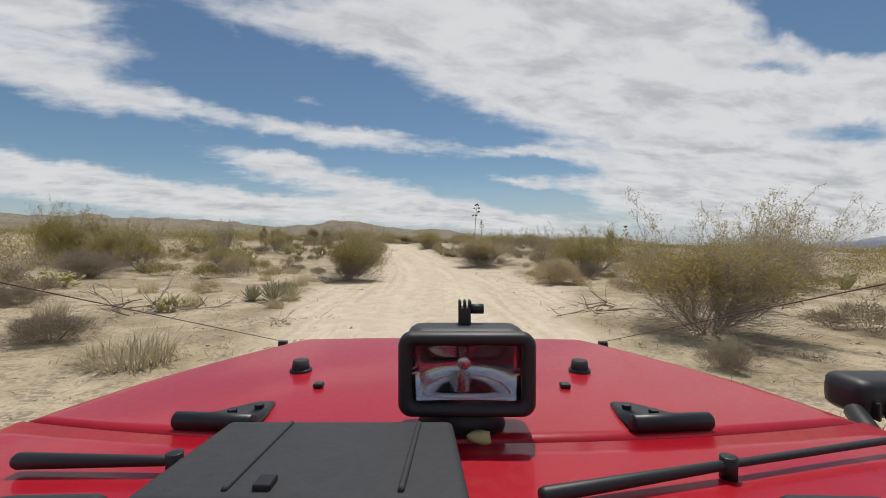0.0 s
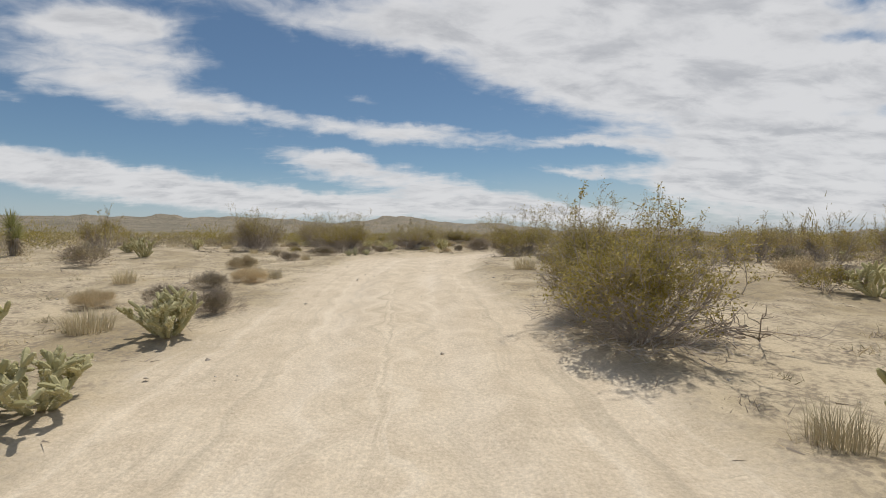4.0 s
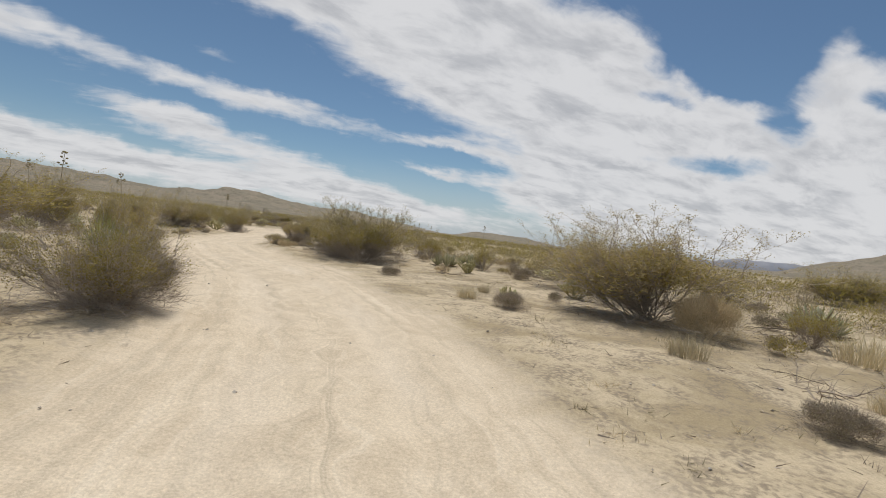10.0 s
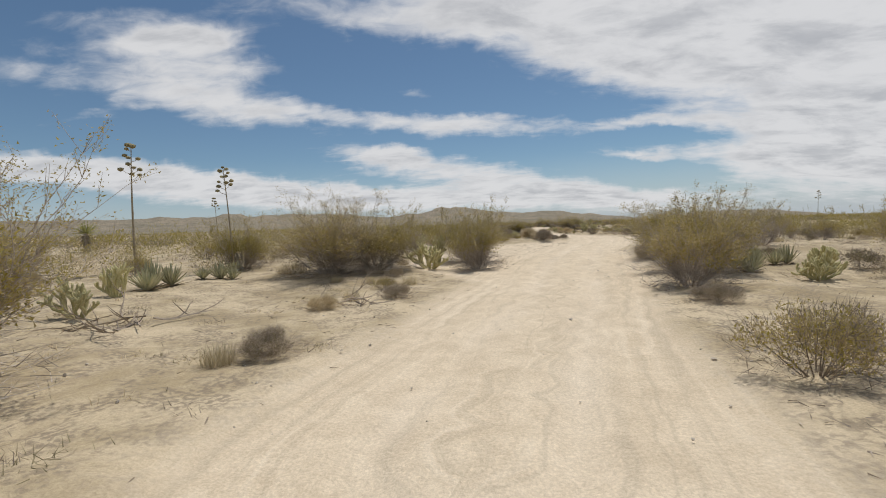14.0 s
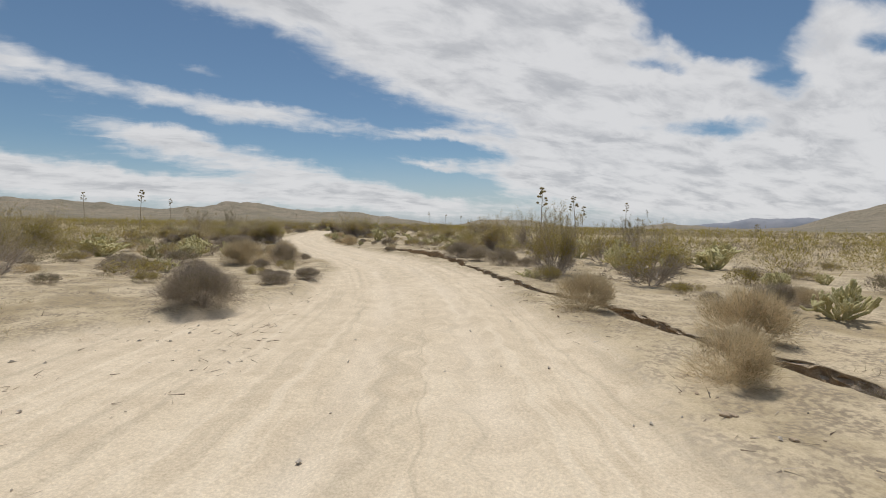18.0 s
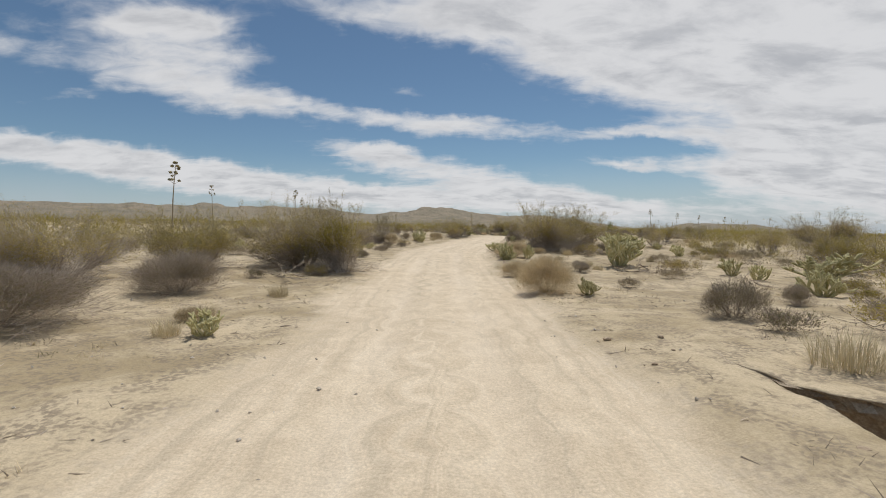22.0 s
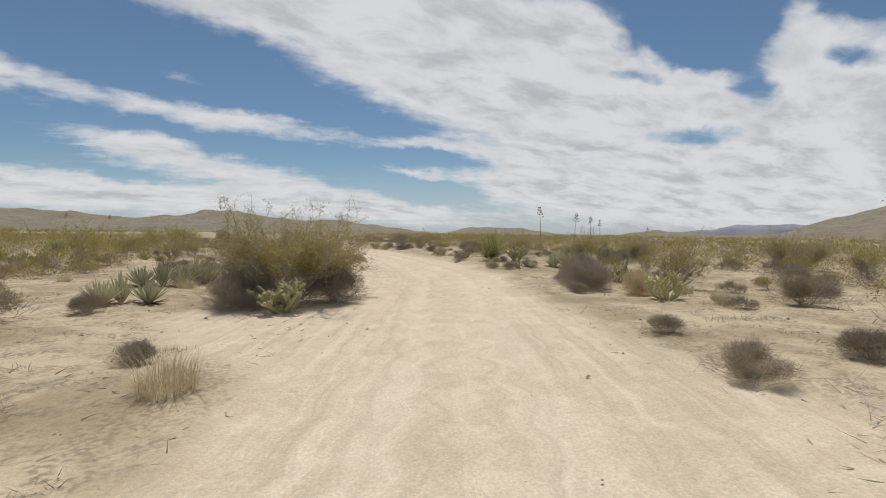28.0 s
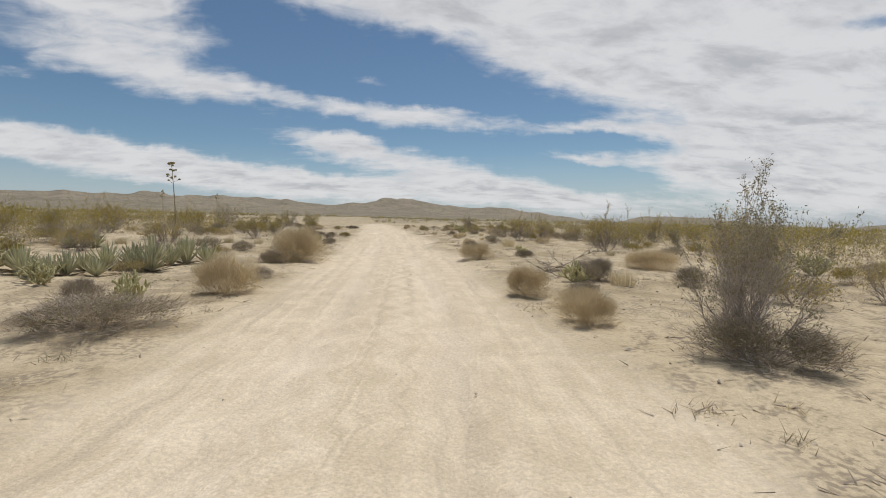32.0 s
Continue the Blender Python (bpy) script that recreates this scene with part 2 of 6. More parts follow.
def plant_material(name, a, c, rough=0.75, through_light=0.0, dry=None):
    mat, k, b = material(name, rough)
    oi = k.add("ShaderNodeObjectInfo").outputs["Random"]
    isl = k.add("ShaderNodeNewGeometry").outputs["Random Per Island"]
    col = k.mix(isl, a, c)
    if dry:
        col = k.mix(k.step(k.m("ADD", k.m("MULTIPLY", oi, 0.6), k.m("MULTIPLY", isl, 0.6)), 0.55, 0.95), col, dry)
    val = k.m("ADD", 0.8, k.m("MULTIPLY", oi, 0.4))
    hsv = k.add("ShaderNodeHueSaturation")
    k.put(hsv.inputs["Value"], val)
    k.put(hsv.inputs["Color"], col)
    k.put(b.inputs["Base Color"], hsv.outputs[0])
    b.inputs["Specular IOR Level"].default_value = 0.2
    if through_light:
        tr = k.add("ShaderNodeBsdfTranslucent")
        k.put(tr.inputs[0], hsv.outputs[0])
        mixer = k.add("ShaderNodeMixShader")
        mixer.inputs[0].default_value = through_light
        k.t.links.new(b.outputs[0], mixer.inputs[1])
        k.t.links.new(tr.outputs[0], mixer.inputs[2])
        k.t.links.new(mixer.outputs[0], k.t.nodes["Material Output"].inputs[0])
    return mat


def bark_material(name, a, c, scale=18):
    mat, k, b = material(name, 0.9)
    p = where(k)
    n = k.noise(p, scale, 5, 0.7)
    k.put(b.inputs["Base Color"], k.mix(k.step(n, 0.3, 0.7), a, c))
    bump(k, b, n, 0.6, 0.01)
    return mat


SAND = sand_material()
CREOSOTE_LEAF = plant_material("creosote_leaf", (0.32, 0.265, 0.062), (0.52, 0.43, 0.14), 0.6, 0.45, (0.44, 0.355, 0.19))
SCRUB_LEAF = plant_material("grey_olive_leaf", (0.265, 0.232, 0.135), (0.41, 0.36, 0.225), 0.8, 0.35, (0.42, 0.35, 0.235))
CREOSOTE_STEM = bark_material("grey_brown_stem", (0.30, 0.255, 0.215), (0.56, 0.49, 0.42))
GREEN_LEAF = plant_material("fresh_green_leaf", (0.13, 0.20, 0.05), (0.25, 0.33, 0.10), 0.6, 0.3)
DRY_TWIG = plant_material("dry_grey_twig", (0.26, 0.215, 0.17), (0.48, 0.405, 0.325), 0.9, 0.15)
TAN_TWIG = plant_material("tan_dry_twig", (0.48, 0.385, 0.235), (0.66, 0.555, 0.375), 0.9, 0.28)
STRAW = plant_material("straw_grass", (0.50, 0.42, 0.26), (0.66, 0.57, 0.39), 0.8, 0.2)
CHOLLA = plant_material("cholla_green", (0.42, 0.385, 0.19), (0.56, 0.51, 0.29), 0.8)
SPINE = plant_material("pale_spine", (0.68, 0.61, 0.37), (0.82, 0.76, 0.55), 0.6, 0.3)
AGAVE = plant_material("agave_grey_green", (0.46, 0.445, 0.28), (0.62, 0.59, 0.41), 0.8)
YUCCA = plant_material("yucca_green", (0.30, 0.30, 0.11), (0.47, 0.45, 0.22), 0.6, 0.15)
DEAD_LEAF = plant_material("dead_hanging_leaf", (0.30, 0.24, 0.16), (0.46, 0.38, 0.27), 0.9)
STALK = bark_material("flower_stalk", (0.26, 0.21, 0.14), (0.42, 0.35, 0.24), 9)
POD = plant_material("seed_pod", (0.20, 0.17, 0.09), (0.33, 0.28, 0.15), 0.8)
ROCK = bark_material("pale_granite", (0.36, 0.31, 0.25), (0.56, 0.50, 0.42), 22)


# ---- mesh helpers ----
def mesh_of(name, verts, faces, mats, index=None, smooth=False):
    me = bpy.data.meshes.new(name)
    me.from_pydata(np.asarray(verts, dtype=float).tolist(), [], faces)
    for m in mats:
        me.materials.append(m)
    if index is not None:
        me.polygons.foreach_set("material_index", index)
    if smooth:
        me.polygons.foreach_set("use_smooth", [True] * len(me.polygons))
    me.update()
    return me


class Shape:
    """Collects vertices and faces of one part."""

    def __init__(self):
        self.v, self.f, self.tri, self.n = [], [], [], 0

    def add(self, verts, faces):
        self.v.append(np.asarray(verts, dtype=float).reshape(-1, 3))
        self.f.extend([tuple(i + self.n for i in f) for f in faces])
        self.n += len(self.v[-1])

    def tube(self, pts, radii, sides=3):
        pts = np.asarray(pts, float)
        d = pts[-1] - pts[0]
        a = np.cross(d, (0.31, 0.17, 0.93) if abs(d[2]) < 0.9 * np.linalg.norm(d) + 1e-9 else (1.0, 0.2, 0.1))
        a /= np.linalg.norm(a) + 1e-9
        b = np.cross(d, a)
        b /= np.linalg.norm(b) + 1e-9
        ang = np.arange(sides) * 2 * math.pi / sides
        ring = np.cos(ang)[:, None] * a + np.sin(ang)[:, None] * b
        verts = np.concatenate([p + r * ring for p, r in zip(pts, radii)])
        faces = []
        for i in range(len(pts) - 1):
            for j in range(sides):
                q = (j + 1) % sides
                faces.append((i * sides + j, i * sides + q, (i + 1) * sides + q, (i + 1) * sides + j))
        faces.append(tuple(range((len(pts) - 1) * sides, len(pts) * sides)))
        self.add(verts, faces)

    def flakes(self, centres, size, rng, long=1.8, up=0.0):
        """Small four-cornered leaves with free directions."""
        c = np.asarray(centres, float)
        n = len(c)
        if not n:
            return
        d = rng.normal(size=(n, 3))
        d[:, 2] += up
        d /= np.linalg.norm(d, axis=1)[:, None]
        e = np.cross(d, rng.normal(size=(n, 3)))
        e /= np.linalg.norm(e, axis=1)[:, None] + 1e-9
        s = (size * rng.uniform(0.6, 1.4, n))[:, None]
        v = np.stack([c - d * s * long * 0.5, c + e * s * 0.5, c + d * s * long * 0.5, c - e * s * 0.5], 1).reshape(-1, 3)
        self.add(v, [(4 * i, 4 * i + 1, 4 * i + 2, 4 * i + 3) for i in range(n)])

    def slivers(self, base, d, length, width, rng):
        """Thin pointed twigs or leaves, one long triangle each."""
        base, d = np.asarray(base, float), np.asarray(d, float)
        n = len(base)
        d = d / (np.linalg.norm(d, axis=1)[:, None] + 1e-9)
        e = np.cross(d, rng.normal(size=(n, 3)))
        e *= (width * rng.uniform(0.3, 0.6, n) / (np.linalg.norm(e, axis=1) + 1e-9))[:, None]
        tip = base + d * (length * rng.uniform(0.6, 1.3, n))[:, None]
        self.tri.append(np.arange(3 * n) + self.n)
        self.v.append(np.stack([base - e, base + e, tip], 1).reshape(-1, 3))
        self.n += 3 * n

    def mesh(self, name, mat, smooth=False):
        size = np.array([len(f) for f in self.f], int)
        flat = [np.array([i for f in self.f for i in f], int)] + self.tri
        size = np.r_[size, np.full(sum(len(t) for t in self.tri) // 3, 3)]
        loops, v = np.concatenate(flat), np.concatenate(self.v)
        me = bpy.data.meshes.new(name)
        me.vertices.add(len(v))
        me.vertices.foreach_set("co", v.ravel())
        me.loops.add(len(loops))
        me.loops.foreach_set("vertex_index", loops)
        me.polygons.add(len(size))
        me.polygons.foreach_set("loop_start", np.r_[0, np.cumsum(size)[:-1]])
        me.polygons.foreach_set("loop_total", size)
        me.polygons.foreach_set("use_smooth", np.full(len(size), smooth))
        me.materials.append(mat)
        me.update(calc_edges=True)
        return me


def part(name, shape, mat, parent, label="", smooth=False):
    """One mesh object under a thing or a part; shape is a Shape, a bmesh or a mesh."""
    if isinstance(shape, Shape):
        me = shape.mesh(name, mat, smooth)
    elif isinstance(shape, bmesh.types.BMesh):
        me = bpy.data.meshes.new(name)
        if smooth:
            for f in shape.faces:
                f.smooth = True
        shape.to_mesh(me)
        shape.free()
        me.materials.append(mat)
    else:
        me = shape
    ob = new(name, me)
    ob.parent = parent
    if label:
        ob["label"] = label
    return ob


# ---- the road's line and the lie of the land ----
ROAD = [
    (0.0, -0.0, 0.0), (1.9, 8.8, 0.06), (3.2, 17.4, -0.03), (4.1, 26.0, 0.02), (4.5, 47.7, 1.0),
    (6.5, 55.9, 0.71), (10.2, 63.1, 0.41), (14.9, 70.1, 0.31), (18.8, 76.9, 0.15), (21.0, 84.1, 0.33),
    (21.3, 91.5, 0.16), (19.8, 98.8, 0.15), (19.0, 106.0, -0.07), (18.9, 112.6, -0.41), (24.4, 130.5, -0.19),
    (27.5, 138.0, -0.33), (29.9, 145.2, -0.43), (31.2, 151.9, -0.43), (31.6, 158.7, -0.63), (31.4, 166.4, -0.65),
    (31.2, 174.3, -0.73), (31.3, 181.2, -0.55), (31.9, 188.1, -0.48), (36.0, 202.0, -0.03), (39.5, 209.0, -0.18),
    (43.0, 216.6, -0.25), (45.7, 224.9, -0.3), (47.1, 237.5, -0.35), (47.4, 245.0, -0.35), (47.2, 256.0, -0.35),
    (45.5, 282.0, -0.3), (41.0, 330.0, -0.3),
]


def dense_road():
    c = np.array(ROAD)
    head, tail = c[0] - (c[1] - c[0]), c[-1] + (c[-1] - c[-2])
    c = np.vstack([head - 2 * (c[1] - c[0]), head, c, tail])
    c[-1, 2] = c[-2, 2]
    out = []
    for i in range(1, len(c) - 2):
        p0, p1, p2, p3 = c[i - 1], c[i], c[i + 1], c[i + 2]
        m = max(2, int(np.hypot(*(p2 - p1)[:2]) / 0.5))
        for t in np.arange(m) / m:
            out.append(0.5 * (2 * p1 + (p2 - p0) * t + (2 * p0 - 5 * p1 + 4 * p2 - p3) * t * t + (3 * p1 - p0 - 3 * p2 + p3) * t ** 3))
    return np.array(out)


LINE = dense_road()
LDIR = np.gradient(LINE[:, :2], axis=0)
LDIR /= np.linalg.norm(LDIR, axis=1)[:, None]
LARC = np.r_[0, np.cumsum(np.hypot(*np.diff(LINE[:, :2], axis=0).T))]
SOFT = np.convolve(np.pad(LINE[:, 2], 12, mode="edge"), np.ones(25) / 25, mode="valid")


def wave(x, y, scale, seed):
    """Cheap smooth noise, about -1 to 1, for arrays."""
    r = np.random.RandomState(seed)
    out = np.zeros_like(x)
    for i in range(5):
        a, ph, f = r.uniform(0, 6.28), r.uniform(0, 6.28), r.uniform(0.6, 1.7) / scale
        out += np.sin((x * math.cos(a) + y * math.sin(a)) * f * 6.28 + ph + 1.3 * np.sin((x * math.sin(a) - y * math.cos(a)) * f * 3.1 + ph))
    return out / 3.2


def smooth(x, lo, hi):
    t = np.clip((x - lo) / (hi - lo), 0, 1)
    return t * t * (3 - 2 * t)


def nearest(x, y):
    """Index of the nearest point of the road's line, and the signed distance from it (right is positive)."""
    idx, off = np.empty(len(x), int), np.empty(len(x))
    for a in range(0, len(x), 20000):
        px, py = x[a:a + 20000, None], y[a:a + 20000, None]
        d2 = (px - LINE[None, ::2, 0]) ** 2 + (py - LINE[None, ::2, 1]) ** 2
        i = np.argmin(d2, 1) * 2
        idx[a:a + 20000] = i
        dx, dy = x[a:a + 20000] - LINE[i, 0], y[a:a + 20000] - LINE[i, 1]
        side = np.where(dx * LDIR[i, 1] - dy * LDIR[i, 0] > 0, 1.0, -1.0)
        off[a:a + 20000] = side * np.hypot(dx, dy)
    return idx, off


def lean(x, y):
    return 0.020 * (-0.996 * (x - 25) + 0.087 * (y - 120))


def gully_form(s):
    """Where water has cut a trench beside the road: its near lip, breadth and depth along the road."""
    u, v = GULLY
    span = smooth(s, u, u + 2.0) * (1 - smooth(s, v - 1.6, v))
    big = smooth(s, u + 16, u + 22)
    near = np.interp(s - u, (0, 4, 8, 11, 17, 20, 25, 33), (4.7, 3.9, 3.3, 2.8, 2.75, 3.05, 3.35, 3.3)) + 0.13 * wave(s, 0 * s, 5.3, 51) + 0.06 * wave(s, 0 * s, 1.4, 52)
    broad = np.interp(s - u, (17, 20, 23, 26, 28.5, 31, 33), (0, 0.5, 0.9, 1.9, 1.8, 0.9, 0.2)) * (1 + 0.16 * wave(s, 0 * s, 3.1, 58))
    wide = span * (0.30 + 0.20 * wave(s, 0 * s, 2.7, 53) + broad)
    deep = span * (0.20 + 0.13 * wave(s, 0 * s, 2.7, 53) + 0.66 * big)
    return near, np.maximum(wide, 0), np.maximum(deep, 0)


def land(x, y, full=False, carve=True):
    """Height of the ground at arrays of points."""
    x, y = np.atleast_1d(np.asarray(x, float)), np.atleast_1d(np.asarray(y, float))
    i, d = nearest(x, y)
    s, ad = LARC[i], np.abs(d)
    base = SOFT[i]
    # the road's edge wanders, and is ragged where the bank breaks off
    edge = ad + 0.35 * wave(s + 40 * (d > 0), 0 * s, 11, 3) + 0.16 * wave(x, y, 1.9, 4) + 0.07 * wave(x, y, 0.7, 5)
    half = 1.95
    # open sand where the track widens
    for y0, y1, side, more in ((124, 143, -1, 4.2), (213, 229, -1, 3.0), (200, 209, 1, 1.6), (8, 24, -1, 1.2), (10, 24, 1, 1.5)):
        edge = edge - more * smooth(y, y0 - 3, y0 + 3) * (1 - smooth(y, y1 - 3, y1 + 3)) * (d * side > 0)
    bank_h = np.where(d > 0, 0.05 + 0.13 * smooth(wave(s, 0 * s, 34, 6), -0.1, 0.9), 0.05 + 0.12 * smooth(wave(s, 0 * s, 29, 7), 0, 0.9))
    for s0, s1, hr, hl in ((CUT1[0], CUT1[1], 0.0, 0.10), (CUT2[0], CUT2[1], 0.10, 0.0)):
        win = smooth(s, s0 - 4, s0 + 3) * (1 - smooth(s, s1 - 3, s1 + 5))
        bank_h = bank_h + win * np.where(d > 0, hr, hl)
    wash = smooth(s, GULLY[0] - 6, GULLY[0]) * (1 - smooth(s, GULLY[1], GULLY[1] + 6)) * (d > 0)
    bank_h = bank_h * (1 - wash) + wash * 0.10
    step_ = smooth(edge, half, half + 0.55)
    h = base + bank_h * step_ + 0.04 * smooth(ad, 3, 9)
    # one eroded stretch: a raw slope up from the road to a broken lip
    cut = smooth(s, CUT1[0] - 3, CUT1[0] + 3) * (1 - smooth(s, CUT1[1] - 3, CUT1[1] + 4)) * (d > 0)
    lip = edge + 0.40 * wave(x, y, 2.6, 71) + 0.22 * wave(x, y, 0.9, 72) + 0.10 * wave(x, y, 0.4, 74)
    slope = smooth(edge, half, half + 0.3) * (1 - smooth(lip, half + 1.7, half + 2.0))
    h += cut * (0.17 * smooth(edge, half, half + 1.5) + 0.30 * smooth(lip, half + 1.48, half + 1.68))
    h += cut * slope * (0.05 * wave(x, y, 0.9, 75) + 0.045 * wave(x, y, 0.42, 76))
    # wheel tracks pressed into the sand
    wob = 0.12 * wave(s, 0 * s, 14, 8)
    for c in (-0.78, 0.78):
        h -= 0.055 * np.exp(-((d - c - wob) / 0.17) ** 2) * (1 - step_)
        h += 0.03 * np.exp(-((d - c - wob - 0.33) / 0.10) ** 2) * (1 - step_)
    h += 0.016 * wave(x, y, 0.9, 9) + 0.03 * wave(x, y, 3.1, 10) * step_ + 0.09 * wave(x, y, 11, 11) * smooth(ad, 2.5, 8)
    # the whole plain leans: it climbs to the west and falls away to the east
    h -= 0.020 * d * smooth(ad, 2.2, 9)
    far = smooth(ad, 45, 160)
    h = h * (1 - far) + far * (lean(x, y) - 0.3 + 0.5 * wave(x, y, 90, 14))
    if carve:
        near, wide, deep = gully_form(s)
        h = h - np.where((d > near - 0.30) & (d < near + wide + 0.30) & (wide > 0.02), deep + 0.15, 0.0)
    if full:
        clean = (1 - smooth(edge, half - 0.1, half + 0.75))
        ruts = sum(np.exp(-((d - c - wob) / 0.22) ** 2) for c in (-0.78, 0.78)) * (0.55 + 0.45 * wave(x, y, 2.3, 17))
        raw = np.clip(cut * (slope * (0.85 + 0.35 * wave(x, y, 1.3, 73)) + 0.25), 0, 1)
        return h, np.clip(clean, 0, 1), np.clip(ruts, 0, 1), np.stack([d - wob, s, 0 * s], 1), raw
    return h


def land_z(x, y):
    return float(land([x], [y])[0])


def build_ground():
    def axis(lo, hi, stepsize, out_lo, out_hi):
        inner = np.arange(lo, hi, stepsize)
        left, right, d = [], [], stepsize
        p = lo
        while p > out_lo:
            d *= 1.16
            p -= d
            left.append(max(p, out_lo))
        p, d = inner[-1], stepsize
        while p < out_hi:
            d *= 1.16
            p += d
            right.append(min(p, out_hi))
        return np.r_[left[::-1], inner, right]

    xs, ys = axis(-8, 58, 0.19, -4700, 4700), axis(-7, 264, 0.32, -4700, 4800)
    gx, gy = np.meshgrid(xs, ys)
    h, track, ruts, way, raw = land(gx.ravel(), gy.ravel(), True)
    v = np.stack([gx.ravel(), gy.ravel(), h], 1)
    w, n = len(xs), len(ys)
    a = (np.arange(n - 1)[:, None] * w + np.arange(w - 1)[None]).ravel()
    quads = np.stack([a, a + 1, a + 1 + w, a + w], 1)
    me = bpy.data.meshes.new("ground")
    me.vertices.add(len(v))
    me.vertices.foreach_set("co", v.ravel())
    me.loops.add(4 * len(quads))
    me.loops.foreach_set("vertex_index", quads.ravel())
    me.polygons.add(len(quads))
    me.polygons.foreach_set("loop_start", np.arange(0, 4 * len(quads), 4))
    me.polygons.foreach_set("loop_total", np.full(len(quads), 4))
    me.polygons.foreach_set("use_smooth", np.ones(len(quads), bool))
    me.attributes.new("track", "FLOAT", "POINT").data.foreach_set("value", track)
    me.attributes.new("rut", "FLOAT", "POINT").data.foreach_set("value", ruts)
    me.attributes.new("raw", "FLOAT", "POINT").data.foreach_set("value", raw)
    me.attributes.new("way", "FLOAT_VECTOR", "POINT").data.foreach_set("vector", way.ravel())
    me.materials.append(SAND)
    me.update()
    return tagged(new("ground", me), "pale sandy desert floor with a worn two-rut dirt track", "ground", kind="structure")


def arc_at(y):
    return float(LARC[np.argmin(np.abs(LINE[:, 1] - y))])


CUT1, CUT2, GULLY = (arc_at(56), arc_at(71)), (arc_at(128), arc_at(134)), (arc_at(135), arc_at(167.6))
build_ground()


# ---- distant hills ----
def hill_material():
    mat, k, b = material("hazy_desert_hill", 1.0)
    p = where(k)
    n = k.noise(p, 0.006, 8, 0.65)
    m = k.noise(p, 0.035, 6, 0.75)
    col = k.mix(k.step(n, 0.35, 0.65), (0.335, 0.285, 0.22), (0.255, 0.23, 0.18))
    col = k.mix(k.m("MULTIPLY", k.step(m, 0.46, 0.62), 0.55), col, (0.165, 0.155, 0.105))
    bump(k, b, m, 1.0, 12.0)
    k.put(b.inputs["Base Color"], col)
    b.inputs["Specular IOR Level"].default_value = 0.0
    return mat


# skyline of the hills: azimuth and elevation in degrees
SKYLINE = [(-180, 1.2), (-140, 1.3), (-100, 2.3), (-70, 2.4), (-51, 2.3), (-40, 2.25), (-30, 2.3), (-20, 2.25), (-14, 2.0), (-9, 1.4),
           (-5.5, 1.8), (-2, 2.2), (0.5, 2.15), (3.5, 1.75), (7.5, 1.2), (12, 1.25), (16.5, 0.6), (20, 0.1), (24, -0.45), (25.5, -0.3),
           (28, 0.35), (30, 0.2), (31.5, 0.3), (33.5, 0.15), (36, -0.2), (40, -0.75), (44, -1.0), (46.5, -0.55), (49, -0.25), (52.5, -0.5),
           (57, -0.8), (61, -0.6), (63, 0.2), (66, 1.2), (69, 2.1), (71, 2.6), (73.2, 2.15), (76, 2.6), (80, 2.9), (90, 2.2), (110, 1.5), (150, 1.0), (180, 1.2)]


def build_hills():
    hill = hill_material()
    az = np.arange(-180, 180, 0.25)
    knots = np.array(SKYLINE)
    top = np.interp(az, knots[:, 0], knots[:, 1])
    top = np.convolve(np.pad(top, 3, mode="wrap"), (0.08, 0.12, 0.18, 0.24, 0.18, 0.12, 0.08), mode="valid")
    top += 0.05 * wave(az, 0 * az, 4.5, 21) + 0.03 * wave(az, 0 * az, 1.9, 22) + 0.018 * wave(az, 0 * az, 0.8, 23)
    rows = np.linspace(0, 1, 26)
    verts = []
    for q in rows:
        r = 1500 + 2800 * q
        x, y = 25 + r * np.sin(np.radians(az)), 120 + r * np.cos(np.radians(az))
        foot = lean(x, y)
        rise = np.maximum(np.tan(np.radians(top)) * 3740 - lean(25 + 3740 * np.sin(np.radians(az)), 120 + 3740 * np.cos(np.radians(az))), 2.0)
        shape = np.interp(q, [0, 0.25, 0.5, 0.8, 1], [0, 0.13, 0.42, 1.0, 0.7])
        rib = (0.26 * wave(x, y, 420, 24) + 0.16 * wave(x, y, 170, 25)) * min(1, q * 3) * (1 - 0.75 * (q > 0.72))
        verts.append(np.stack([x, y, foot + rise * shape * (1 + rib) - 3 * (q == 0)], 1))
    w = len(az)
    faces = [(i * w + j, i * w + (j + 1) % w, (i + 1) * w + (j + 1) % w, (i + 1) * w + j) for i in range(len(rows) - 1) for j in range(w)]
    me = mesh_of("hills", np.concatenate(verts), faces, [hill], smooth=True)
    tagged(new("backdrop_hills", me), "low bare desert hills along the horizon in haze", "hills", kind="structure")


build_hills()


